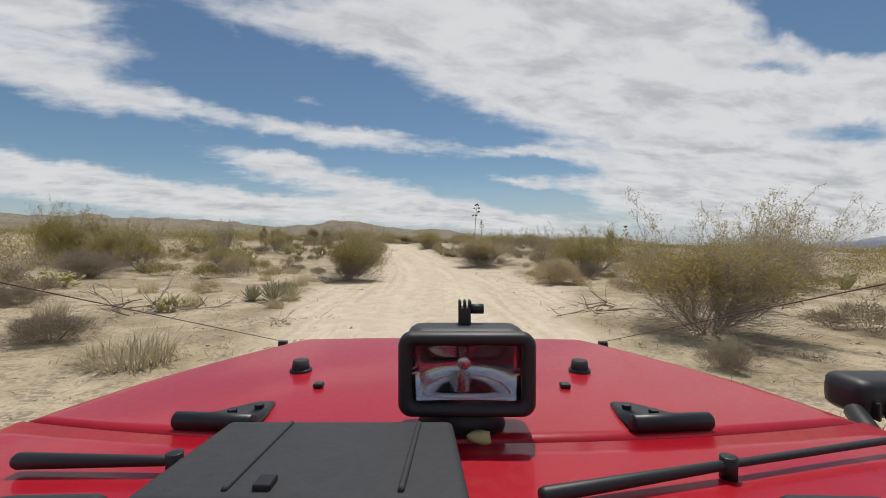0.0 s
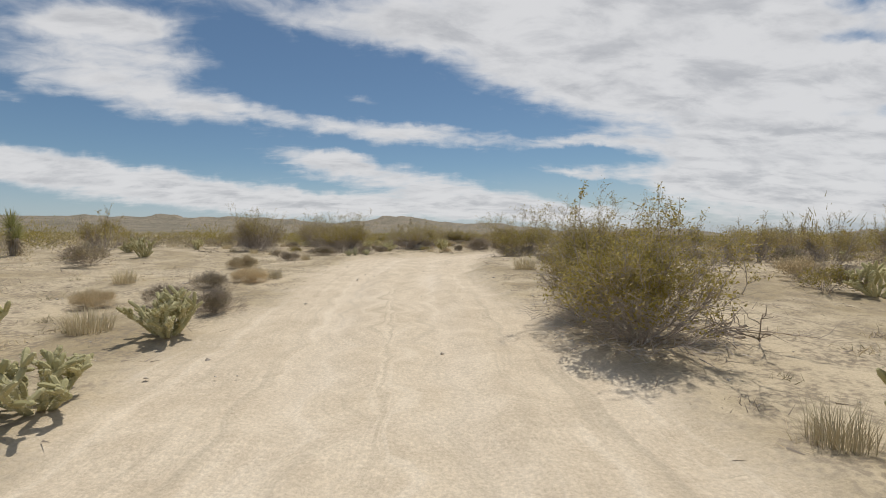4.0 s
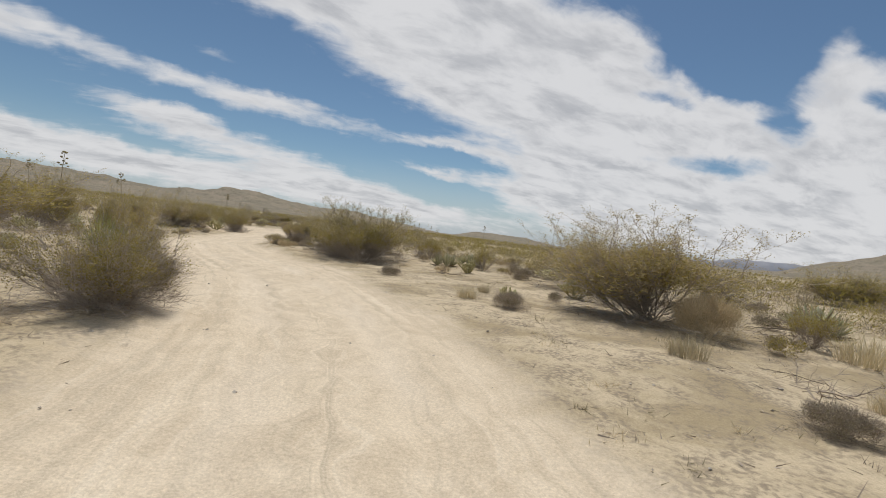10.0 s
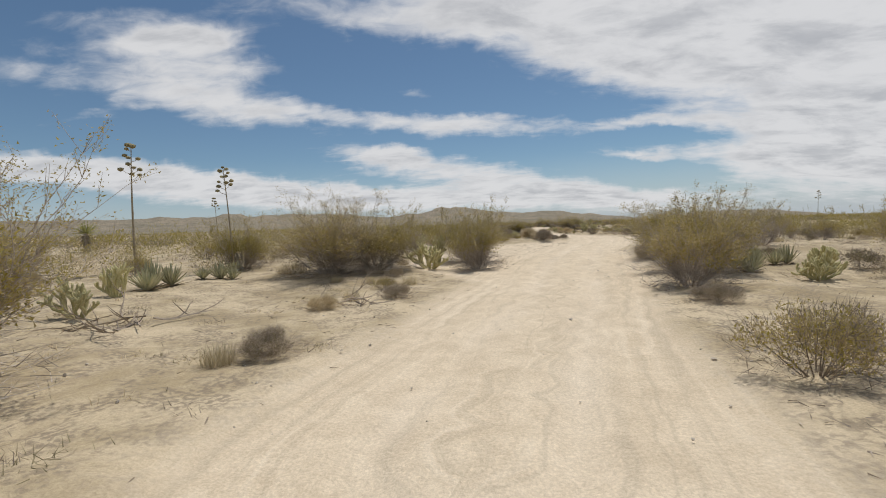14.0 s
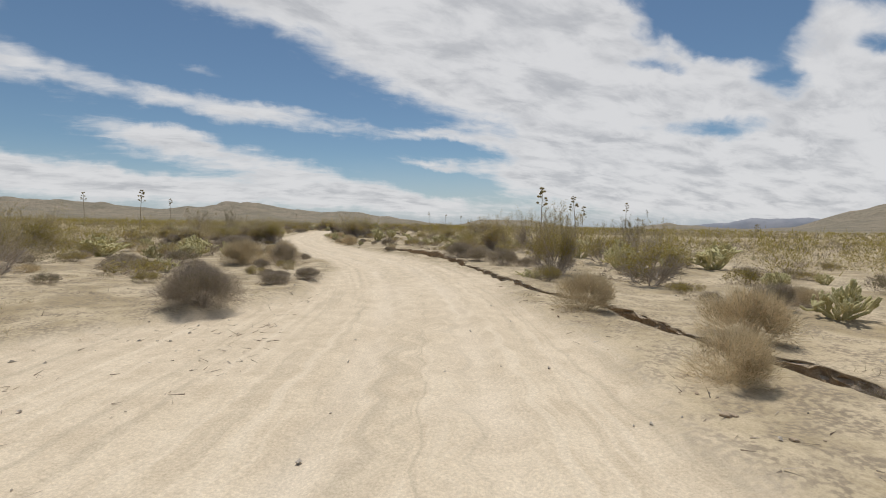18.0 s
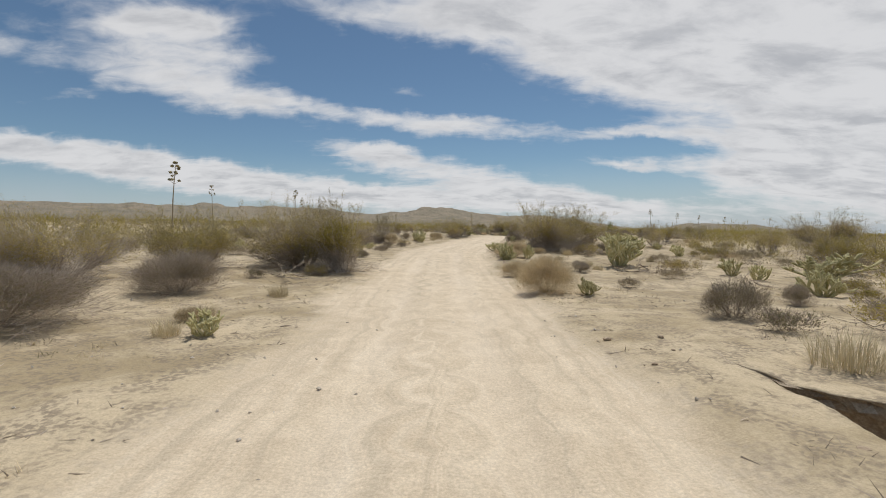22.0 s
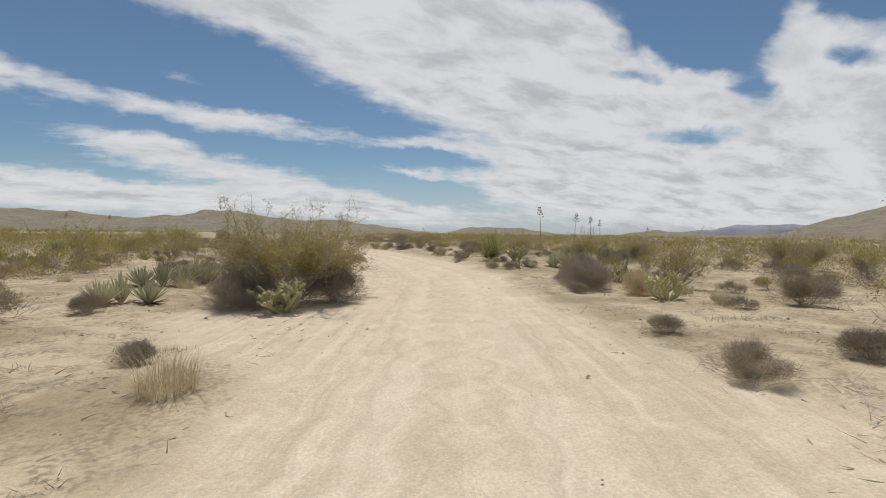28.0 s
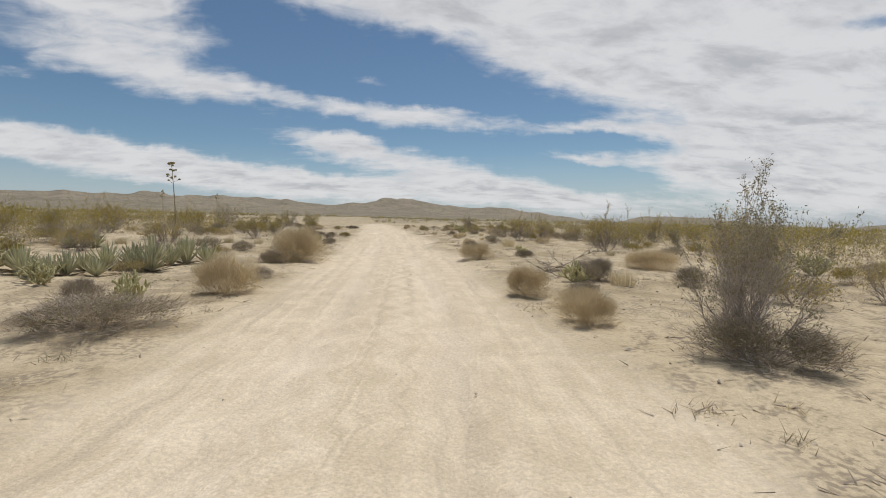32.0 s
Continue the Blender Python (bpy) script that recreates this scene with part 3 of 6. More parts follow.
def build_far_range():
    mat, k, b = material("far_blue_range", 1.0)
    k.put(b.inputs["Base Color"], k.mix(k.step(k.noise(where(k), 0.004, 6, 0.6), 0.4, 0.6), (0.20, 0.215, 0.25), (0.27, 0.28, 0.31)))
    az = np.arange(49, 70, 0.2)
    top = np.interp(az, (49, 52, 55, 57.5, 59, 62, 64, 70), (-1.2, -0.4, -0.15, 0.35, 0.3, 0.35, 0.2, -0.4)) + 0.05 * wave(az, 0 * az, 2.5, 41) + 0.03 * wave(az, 0 * az, 0.8, 42)
    rows = []
    for r, q in ((4400, 0.0), (4460, 0.5), (4560, 1.0), (4680, 0.5)):
        x, y = 25 + r * np.sin(np.radians(az)), 120 + r * np.cos(np.radians(az))
        low = lean(x, y)
        rows.append(np.stack([x, y, low + (np.radians(top) * r - low) * q - 3 * (q == 0)], 1))
    w = len(az)
    faces = [(i * w + j, i * w + j + 1, (i + 1) * w + j + 1, (i + 1) * w + j) for i in range(3) for j in range(w - 1)]
    tagged(new("backdrop_range", mesh_of("range", np.concatenate(rows), faces, [mat], smooth=True)), "blue hazy mountain range far off", "mountains", kind="structure")


build_far_range()


# ---- plants ----
def stem_path(rng, base, direction, length, segs, bend, droop=0.0):
    pts, d, p = [base], direction / np.linalg.norm(direction), base
    for _ in range(segs):
        d = d + rng.normal(scale=bend, size=3) + (0, 0, 0.10 - droop)
        d /= np.linalg.norm(d)
        p = p + d * length / segs
        pts.append(p)
    return np.array(pts)


def lobes(rng, n, w, h, low=0.66):
    """Centres and sizes of the rounded masses that a bush is made of."""
    a, r = rng.uniform(0, 6.283, n), w * 0.68 * rng.random(n) ** 0.5
    z = h * (low - 0.34 * (r / w) ** 1.5) * rng.uniform(0.8, 1.12, n)
    return np.stack([np.cos(a) * r, np.sin(a) * r, z], 1), np.stack([w * rng.uniform(0.24, 0.36, n)] * 2 + [h * rng.uniform(0.16, 0.26, n)], 1)


def inside(rng, c, s, n):
    i = rng.integers(0, len(c), n)
    q = rng.normal(size=(n, 3))
    q *= (rng.random(n) ** 0.45 / np.linalg.norm(q, axis=1))[:, None]
    p = c[i] + q * s[i]
    p[:, 2] = np.maximum(p[:, 2], 0.02)
    return p


def outward(rng, p, loose, lift):
    d = p * (1, 1, 0.6)
    return d / (np.linalg.norm(d, axis=1)[:, None] + 1e-6) + rng.normal(scale=loose, size=p.shape) + (0, 0, lift)


def creosote_parts(seed, w=0.66, leaves=9000, twigs=1700, stems=34, sprays=9, dead=500, leaf=0.0128, twig=0.0065, thick=1.0, fine=1.0):
    """A bush one metre high: stems, twigs, a dead skirt, leaf clumps and thin sprays above."""
    rng = np.random.default_rng(seed)
    wood, green = Shape(), Shape()
    c, s = lobes(rng, 15, w, 1.0, 0.60)
    ends = inside(rng, c, s * 0.8, stems)
    along = []
    for e in ends:
        b = e * (0.14, 0.14, 0) + np.append(rng.normal(scale=0.03, size=2), -0.02)
        m = b * 0.45 + e * 0.55 + (e - b) * (0.12, 0.12, -0.10) + rng.normal(scale=0.05, size=3)
        u = np.linspace(0, 1, 5)[:, None]
        p = b * (1 - u) ** 2 + m * 2 * u * (1 - u) + e * u * u + rng.normal(scale=0.012, size=(5, 3))
        r = rng.uniform(0.006, 0.012) * thick
        wood.tube(p, np.linspace(r, r * 0.3, 5))
        along.append(p)
    along = np.array(along)
    i, k, u = rng.integers(0, stems, twigs), rng.integers(1, 4, twigs), rng.random(twigs)[:, None]
    p = along[i, k] * (1 - u) + along[i, k + 1] * u
    wood.slivers(p, outward(rng, p, 0.55, 0.35), 0.22, twig, rng)
    p = inside(rng, c, s * 1.05, twigs // 2)
    wood.slivers(p, outward(rng, p, 0.6, 0.4), 0.16, twig * 0.8, rng)
    # bare dead twigs round the foot
    a, r = rng.uniform(0, 6.283, dead), w * rng.uniform(0.10, 0.85, dead)
    p = np.stack([np.cos(a) * r, np.sin(a) * r, 0.015 + 0.24 * rng.random(dead) * (1.15 - r / w)], 1)
    wood.slivers(p, rng.normal(size=(dead, 3)) * (1, 1, 0.4) + p * (0.3, 0.3, 0) / w + (0, 0, 0.22), 0.17, twig, rng)
    # leaf clumps fill the lobes, thinner towards the foot
    n = leaves // 13
    q = inside(rng, c, s, n)
    q = q[rng.random(n) < np.clip(q[:, 2] * 1.75 - 0.22, 0, 1)]
    p = np.repeat(q, 13, 0) + rng.normal(scale=0.034, size=(len(q) * 13, 3))
    p[:, 2] = np.maximum(p[:, 2], 0.02)
    green.slivers(p, rng.normal(size=p.shape) + (0, 0, 0.4), leaf * 1.9, leaf, rng)
    for e in inside(rng, c, s, sprays):
        d = outward(rng, e[None], 0.25, 1.1)[0]
        p = stem_path(rng, e, d, rng.uniform(0.30, 0.55), 4, 0.16)
        wood.tube(p, np.linspace(0.0045, 0.0015, 5) * thick)
        for _ in range(10):
            f = p[rng.integers(1, 5)]
            q = stem_path(rng, f, d + rng.normal(scale=0.55, size=3), rng.uniform(0.08, 0.17), 2, 0.3)
            wood.tube(q, np.array([0.0022, 0.0016, 0.001]) * thick)
            t = q[1] + (q[2] - q[1]) * rng.uniform(-0.6, 1.2, (14, 1)) + rng.normal(scale=0.012, size=(14, 3))
            green.slivers(t, rng.normal(size=t.shape), 0.019 * fine, 0.010 * fine, rng)
    return wood, green


def twiggy_parts(seed, w=0.44, twigs=4200, stems=16, leaves=3600, leaf=0.0115, twig=0.0036):
    """A dry dome half a metre high, all fine twigs."""
    rng = np.random.default_rng(seed)
    h = 0.5
    wood, green = Shape(), Shape()
    c, s = lobes(rng, 14, w, h, 0.56)
    for e in inside(rng, c, s * 0.8, stems):
        b = e * (0.2, 0.2, 0)
        wood.tube([b, b * 0.5 + e * 0.5 + rng.normal(scale=0.02, size=3), e], [0.005, 0.004, 0.002])
    p = inside(rng, c, s * 1.05, twigs)
    wood.slivers(p, outward(rng, p, 0.6, 0.5), 0.10, twig, rng)
    n = twigs // 3
    a, r = rng.uniform(0, 6.283, n), w * rng.uniform(0.1, 0.95, n)
    p = np.stack([np.cos(a) * r, np.sin(a) * r, 0.01 + 0.16 * rng.random(n)], 1)
    wood.slivers(p, rng.normal(size=(n, 3)) * (1, 1, 0.5) + p / w + (0, 0, 0.3), 0.16, twig, rng)
    q = inside(rng, c, s * 1.08, leaves)
    green.slivers(q, rng.normal(size=q.shape) + (0, 0, 0.5), leaf * 2, leaf, rng)
    return wood, green


def blades(shape, rng, n, h, r, width, lean=0.5, base=(0, 0, 0)):
    b = np.array(base)
    for _ in range(n):
        a = rng.uniform(0, 6.283)
        s = b + np.array([math.cos(a), math.sin(a), 0]) * r * rng.uniform(0, 1) ** 0.5
        a2 = a + rng.normal(scale=0.7)
        ln, t = h * rng.uniform(0.5, 1.1), abs(rng.normal(scale=lean))
        d = np.array([math.cos(a2) * math.sin(t), math.sin(a2) * math.sin(t), math.cos(t)])
        side = np.array([-math.sin(a2), math.cos(a2), 0]) * width * 0.5
        mid, tip = s + d * ln * 0.55, s + d * ln + np.array([math.cos(a2), math.sin(a2), -0.5]) * ln * 0.14
        shape.add([s - side, s + side, mid + side * 0.7, mid - side * 0.7, tip], [(0, 1, 2, 3), (3, 2, 4)])


def cholla_parts(seed, h, arms):
    """A rounded crown of fat upturned joints, furred with pale spines."""
    rng = np.random.default_rng(seed)
    body, spine = Shape(), Shape()
    heads, ways = [], []

    def limb(p, d, r, depth, length):
        d = d / np.linalg.norm(d)
        e = p + d * length
        body.tube([p, p + d * length * 0.3, p + d * length * 0.8, e], [r * 0.75, r, r, r * 0.45], 6)
        m = int(24 * length / 0.2)
        q = rng.normal(size=(m, 3))
        q -= (q @ d)[:, None] * d
        q /= np.linalg.norm(q, axis=1)[:, None] + 1e-9
        heads.append(p + d * length * rng.uniform(0.0, 1.03, (m, 1)) + q * r * 0.95)
        ways.append(q + rng.normal(scale=0.35, size=(m, 3)) + d * 0.3)
        if depth > 0 and e[2] < h * 0.95:
            for _ in range(rng.choice([1, 2, 2, 3])):
                side = rng.normal(scale=0.62, size=3) * (1, 1, 0.5)
                limb(p + d * length * rng.uniform(0.65, 0.98), d * 0.75 + side + (0, 0, 0.5), r * 0.93, depth - 1, length * rng.uniform(0.7, 0.98))

    for i in range(arms):
        a, t = i * 2.4 + rng.normal(scale=0.3), rng.uniform(0.15, 1.05)
        d = np.array([math.cos(a) * math.sin(t), math.sin(a) * math.sin(t), math.cos(t)])
        limb(np.array([math.cos(a), math.sin(a), -0.02]) * rng.uniform(0.02, 0.12), d, 0.030, 3, h * rng.uniform(0.24, 0.34))
    spine.slivers(np.concatenate(heads), np.concatenate(ways), 0.026, 0.009, rng)
    return body, spine


def rosette(shape, rng, n, ln, width, centre, tmin=0.1, tmax=1.35, fold=0.25, curl=0.12):
    c = np.array(centre)
    for i in range(n):
        a = i * 2.39996 + rng.normal(scale=0.15)
        t = tmin + (tmax - tmin) * (i / n) ** 0.8 + rng.normal(scale=0.08)
        L, w = ln * rng.uniform(0.75, 1.1), width * rng.uniform(0.8, 1.15)
        out = np.array([math.cos(a), math.sin(a), 0])
        side = np.array([-math.sin(a), math.cos(a), 0])
        prof = ((0.0, 0.75), (0.3, 1.0), (0.65, 0.72), (0.9, 0.3))
        verts = []
        for u, k in prof:
            tt = t - curl * u
            d = out * math.sin(tt) + np.array([0, 0, math.cos(tt)])
            up = -out * math.cos(tt) + np.array([0, 0, math.sin(tt)])
            p = c + out * 0.03 + d * L * u
            verts += [p - side * w * k * 0.5 + up * w * fold * k, p - up * w * 0.10, p + side * w * k * 0.5 + up * w * fold * k]
        d = out * math.sin(t - curl) + np.array([0, 0, math.cos(t - curl)])
        verts.append(c + out * 0.03 + d * L)
        faces = []
        for j in range(3):
            o = 3 * j
            faces += [(o, o + 1, o + 4, o + 3), (o + 1, o + 2, o + 5, o + 4)]
        faces += [(9, 10, 12), (10, 11, 12)]
        shape.add(verts, faces)


def clod(seed):
    bm = bmesh.new()
    bmesh.ops.create_icosphere(bm, subdivisions=1, radius=1)
    v = np.array([tuple(q.co * (1 + 0.45 * noise.noise(q.co * 1.7 + Vector((seed, 0, 0))))) for q in bm.verts])
    f = [tuple(w.index for w in q.verts) for q in bm.faces]
    bm.free()
    return v, f


def stalk_parts(seed, h, branched=True):
    rng = np.random.default_rng(seed)
    stem = Shape()
    lean = rng.normal(scale=0.035, size=2)
    p = np.array([[lean[0] * u * u * h, lean[1] * u * u * h, u * h] for u in np.linspace(0, 1, 8)])
    stem.tube(p, np.linspace(0.038, 0.010, 8), 6)
    clumps = []
    for i in range(13 if branched else 8):
        u = rng.uniform(0.72, 0.99)
        s = p[0] + np.array([lean[0] * u * u * h, lean[1] * u * u * h, u * h])
        a = i * 2.4 + rng.normal(scale=0.3)
        ln = (0.42 * (1.05 - u) / 0.33 + 0.10) * (0.28 * h ** 0.5)
        e = s + np.array([math.cos(a) * ln, math.sin(a) * ln, ln * 0.55])
        stem.tube([s, (s + e) / 2 + (0, 0, -0.02), e], [0.008, 0.007, 0.005], 4)
        clumps.append(e)
    clumps.append(p[-1])
    heads = []
    for q in clumps:
        pod = Shape()
        v, f = clod(float(q[0]) * 9)
        pod.add(v * (0.075, 0.075, 0.055) * rng.uniform(0.8, 1.2) + q, f)
        heads.append(pod)
    return stem, heads


def pile_parts(seed, w, h, n=10):
    """A few dead branches with their forks, lying across one another."""
    rng = np.random.default_rng(seed)
    out = []
    for _ in range(n):
        wood = Shape()
        a, r = rng.uniform(0, 6.283), w * rng.uniform(0, 0.8)
        s = np.array([math.cos(a) * r, math.sin(a) * r, h * rng.uniform(0, 0.7) * (1 - r / w * 0.8)])
        p = stem_path(rng, s, rng.normal(size=3) * (1, 1, 0.25), rng.uniform(0.4, 0.9), 5, 0.22, 0.1)
        p[:, 2] = np.maximum(p[:, 2], 0.012)
        r0 = rng.uniform(0.006, 0.017)
        ring = wood.n
        wood.tube(p, np.linspace(r0, r0 * 0.3, len(p)))
        for k in range(7):
            j = int(rng.integers(1, 5))
            f = p[j]
            q = stem_path(rng, f, p[-1] - p[0] + rng.normal(scale=0.35, size=3) * (1, 1, 0.5), rng.uniform(0.12, 0.32), 3, 0.3, 0.05)
            q[:, 2] = np.maximum(q[:, 2], 0.008)
            start = [ring + 3 * j + e for e in range(3)]
            old = wood.n
            wood.tube(q[1:], np.linspace(r0 * 0.5, r0 * 0.15, 3))
            wood.f.extend([(start[e], start[(e + 1) % 3], old + (e + 1) % 3, old + e) for e in range(3)])      # the fork grows out of the branch
        out.append(wood)
    return out


def rock_shape(seed, r):
    rng = np.random.default_rng(seed)
    bm = bmesh.new()
    bmesh.ops.create_icosphere(bm, subdivisions=2, radius=r)
    for v in bm.verts:
        v.co *= 1 + 0.25 * noise.noise(v.co * (2.2 / r) + Vector((seed, 0, 0)))
        v.co.z *= 0.6
        v.co.z += r * 0.25
    return bm


class Kind:
    """One kind of plant: a few grown specimens, then copies of them."""

    def __init__(self, name, label, category, group, grow, count, **height):
        self.tags, self.grow, self.name = (label, category, group), grow, name
        self.meshes = [[(n, s.mesh(n, m) if isinstance(s, Shape) else s) for n, s, m in grow(i)] for i in range(count)]
        self.base_h, self.wide = height.get("h", 1.0), height.get("wide", 1.0)
        self.made = 0

    def place(self, x, y, h, turn=None, which=None, label="", width=0.0):
        k = self.made if which is None else which
        self.made += 1
        root = new(self.name)
        root.empty_display_size = 0.1
        root.location = (x, y, land_z(x, y) - 0.02)
        s = h / self.base_h
        root.rotation_euler = (0, 0, turn if turn is not None else (self.made * 2.399) % 6.283)
        broad = width if width else s * self.wide
        root.scale = (broad, broad, s)
        for n, me in self.meshes[k % len(self.meshes)]:
            ob = new(n, me)
            ob.parent = root
            if n in ("wood", "foliage", "twig_dome"):
                tagged(ob, kind="stuff")
        lab, cat, grp = self.tags
        tagged(root, label or lab, cat, grp)
        COUNT[self.name] += 1
        TAKEN.append((x, y, h * 0.5))
        return root


TAKEN, COUNT = [], collections.Counter()


def grow_creosote(i):
    w, l = creosote_parts(100 + i, 0.62 + 0.06 * (i % 3), 13000 + 1500 * (i % 3), sprays=20 + 6 * (i % 3), dead=420 + 150 * (i % 2), leaf=0.0150, thick=0.8)
    return [("wood", w, CREOSOTE_STEM), ("foliage", l, CREOSOTE_LEAF)]


def grow_creosote_lite(i):
    w, l = creosote_parts(120 + i, 0.70, 4600, 700, 14, 7, 120, 0.0185, 0.009)
    return [("wood", w, CREOSOTE_STEM), ("foliage", l, CREOSOTE_LEAF)]


def grow_woody(i):
    w, l = creosote_parts(180 + i, 0.70, 13000, 3800, 60, 30, 1100, 0.0135, 0.0060, 0.75)
    return [("wood", w, CREOSOTE_STEM), ("foliage", l, CREOSOTE_LEAF if i else SCRUB_LEAF)]


def grow_sparse(i):
    w, l = creosote_parts(140 + i, 0.62, 1500, 1300, 26, 44, 300, 0.0115, 0.0050, 0.55)
    return [("wood", w, CREOSOTE_STEM), ("foliage", l, SCRUB_LEAF)]


def grow_creosote_big(i):
    w, l = creosote_parts(105 + i, 0.64, 26000, 3200, 46, 42, 900, 0.0112, 0.0034, 0.55, 0.68)
    return [("wood", w, CREOSOTE_STEM), ("foliage", l, CREOSOTE_LEAF)]


def grow_woody_big(i):
    w, l = creosote_parts(185 + i, 0.70, 21000, 5200, 64, 44, 1500, 0.0100, 0.0032, 0.55, 0.62)
    return [("wood", w, CREOSOTE_STEM), ("foliage", l, CREOSOTE_LEAF)]


def grow_sparse_big(i):
    w, l = creosote_parts(145 + i, 0.62, 3500, 2200, 30, 60, 500, 0.0075, 0.0032, 0.42, 0.55)
    return [("wood", w, CREOSOTE_STEM), ("foliage", l, CREOSOTE_LEAF)]


def grow_broad(i):
    w, l = twiggy_parts(300 + i, 0.47, 9500, 22, 8000, 0.0068, 0.0022)
    return [("twig_dome", w, DRY_TWIG), ("withered_foliage", l, SCRUB_LEAF)]


def grow_broad_tan(i):
    w, l = twiggy_parts(310 + i, 0.47, 10500, 22, 6000, 0.0068, 0.0022)
    return [("twig_dome", w, TAN_TWIG), ("withered_foliage", l, TAN_TWIG)]


def grow_green(i):
    w, l = creosote_parts(160 + i, 0.75, 19000, 1800, 40, 14, 300, 0.010, 0.0045, 0.7, 0.6)
    return [("wood", w, CREOSOTE_STEM), ("foliage", l, GREEN_LEAF)]


def grow_bursage(i):
    w, l = twiggy_parts(200 + i, 0.46 + 0.04 * (i % 2))
    return [("twig_dome", w, DRY_TWIG), ("withered_foliage", l, SCRUB_LEAF)]


def grow_bursage_lite(i):
    w, l = twiggy_parts(215 + i, 0.50, 560, 8, 700, 0.023, 0.012)
    return [("twig_dome", w, DRY_TWIG), ("withered_foliage", l, SCRUB_LEAF)]


def grow_tan(i):
    w, l = twiggy_parts(230 + i, 0.46, 4600, 14, 3000)
    return [("twig_dome", w, TAN_TWIG), ("withered_foliage", l, TAN_TWIG)]


def grow_olive(i):
    w, l = twiggy_parts(260 + i, 0.48, 1500, 16, 3600, 0.0115)
    return [("twig_dome", w, DRY_TWIG), ("foliage", l, CREOSOTE_LEAF)]


def grow_grey(i):
    w, l = twiggy_parts(280 + i, 0.50, 2600, 10, 3000, 0.0125, 0.0045)
    return [("twig_dome", w, DRY_TWIG), ("foliage", l, SCRUB_LEAF)]


def grow_tan_lite(i):
    w, l = twiggy_parts(240 + i, 0.48, 900, 8, 700, 0.022, 0.0085)
    return [("twig_dome", w, TAN_TWIG), ("withered_foliage", l, TAN_TWIG)]


def grow_grey_lite(i):
    w, l = twiggy_parts(290 + i, 0.50, 650, 8, 900, 0.022, 0.0085)
    return [("twig_dome", w, DRY_TWIG), ("foliage", l, SCRUB_LEAF)]


def grow_olive_lite(i):
    w, l = twiggy_parts(270 + i, 0.48, 500, 8, 1100, 0.020, 0.0080)
    return [("twig_dome", w, DRY_TWIG), ("foliage", l, CREOSOTE_LEAF)]


def grow_grass(i):
    rng = np.random.default_rng(300 + i)
    s = Shape()
    blades(s, rng, 330, 0.4, 0.22, 0.006, 0.45)
    return [("blade_tuft", s, STRAW)]


def grow_cholla(i):
    b, s = cholla_parts(330 + i, 0.8, 10 + i % 4)
    return [("jointed_body", b, CHOLLA), ("spine_coat", s, SPINE)]


def grow_agave(i):
    rng = np.random.default_rng(360 + i)
    s, d = Shape(), Shape()
    rosette(s, rng, 42 + 4 * (i % 3), 0.46, 0.062, (0, 0, 0.03), 0.05, 1.08)
    rosette(d, rng, 9, 0.38, 0.07, (0, 0, 0.01), 1.35, 1.5, 0.1, 0.0)
    return [("leaf_rosette", s, AGAVE), ("dead_leaf_fringe", d, DEAD_LEAF)]


def grow_yucca(i):
    rng = np.random.default_rng(390 + i)
    trunk, leaf, skirt = Shape(), Shape(), Shape()
    heads = [((0, 0), 0.62)] + ([((0.18, 0.1), 0.40)] if i % 2 else [])
    for (ax, ay), th in heads:
        trunk.tube([(ax * 0.3, ay * 0.3, -0.03), (ax, ay, th * 0.5), (ax, ay, th)], [0.10, 0.085, 0.07], 9)
        rosette(leaf, rng, 95, 0.44, 0.030, (ax, ay, th), 0.02, 1.75, 0.2, 0.0)
        rosette(skirt, rng, 55, 0.40, 0.026, (ax, ay, th - 0.05), 1.9, 2.9, 0.1, 0.0)
        rosette(skirt, rng, 40, 0.36, 0.026, (ax, ay, th - 0.22), 2.1, 2.9, 0.1, 0.0)
    return [("trunk", trunk, CREOSOTE_STEM), ("leaf_rosette", leaf, YUCCA), ("dead_leaf_skirt", skirt, DEAD_LEAF)]


def grow_yucca_clump(i):
    rng = np.random.default_rng(400 + i)
    out = []
    for j in range(3):
        a = j * 2.1 + i
        leaf = Shape()
        rosette(leaf, rng, 80, 0.78, 0.034, (0.22 * math.cos(a), 0.22 * math.sin(a), 0.05 + 0.08 * j), 0.05, 1.45, 0.2, 0.0)
        out.append(("leaf_rosette", leaf, YUCCA))
    skirt = Shape()
    rosette(skirt, rng, 60, 0.6, 0.03, (0, 0, 0.16), 1.3, 1.75, 0.1, 0.0)
    return out + [("dead_leaf_skirt", skirt, DEAD_LEAF)]


def grow_stalk(i):
    rng = np.random.default_rng(420 + i)
    st, heads = stalk_parts(420 + i, 1.0 * 3.5)
    s = Shape()
    rosette(s, rng, 26, 0.42, 0.08, (0, 0, 0.03), 0.2, 1.35)
    return [("flower_stalk", st, STALK), ("leaf_rosette", s, AGAVE)] + [("seed_head", q, POD) for q in heads]


def grow_pile(i):
    return [("branch", q, DRY_TWIG) for q in pile_parts(450 + i, 0.5, 0.28)]


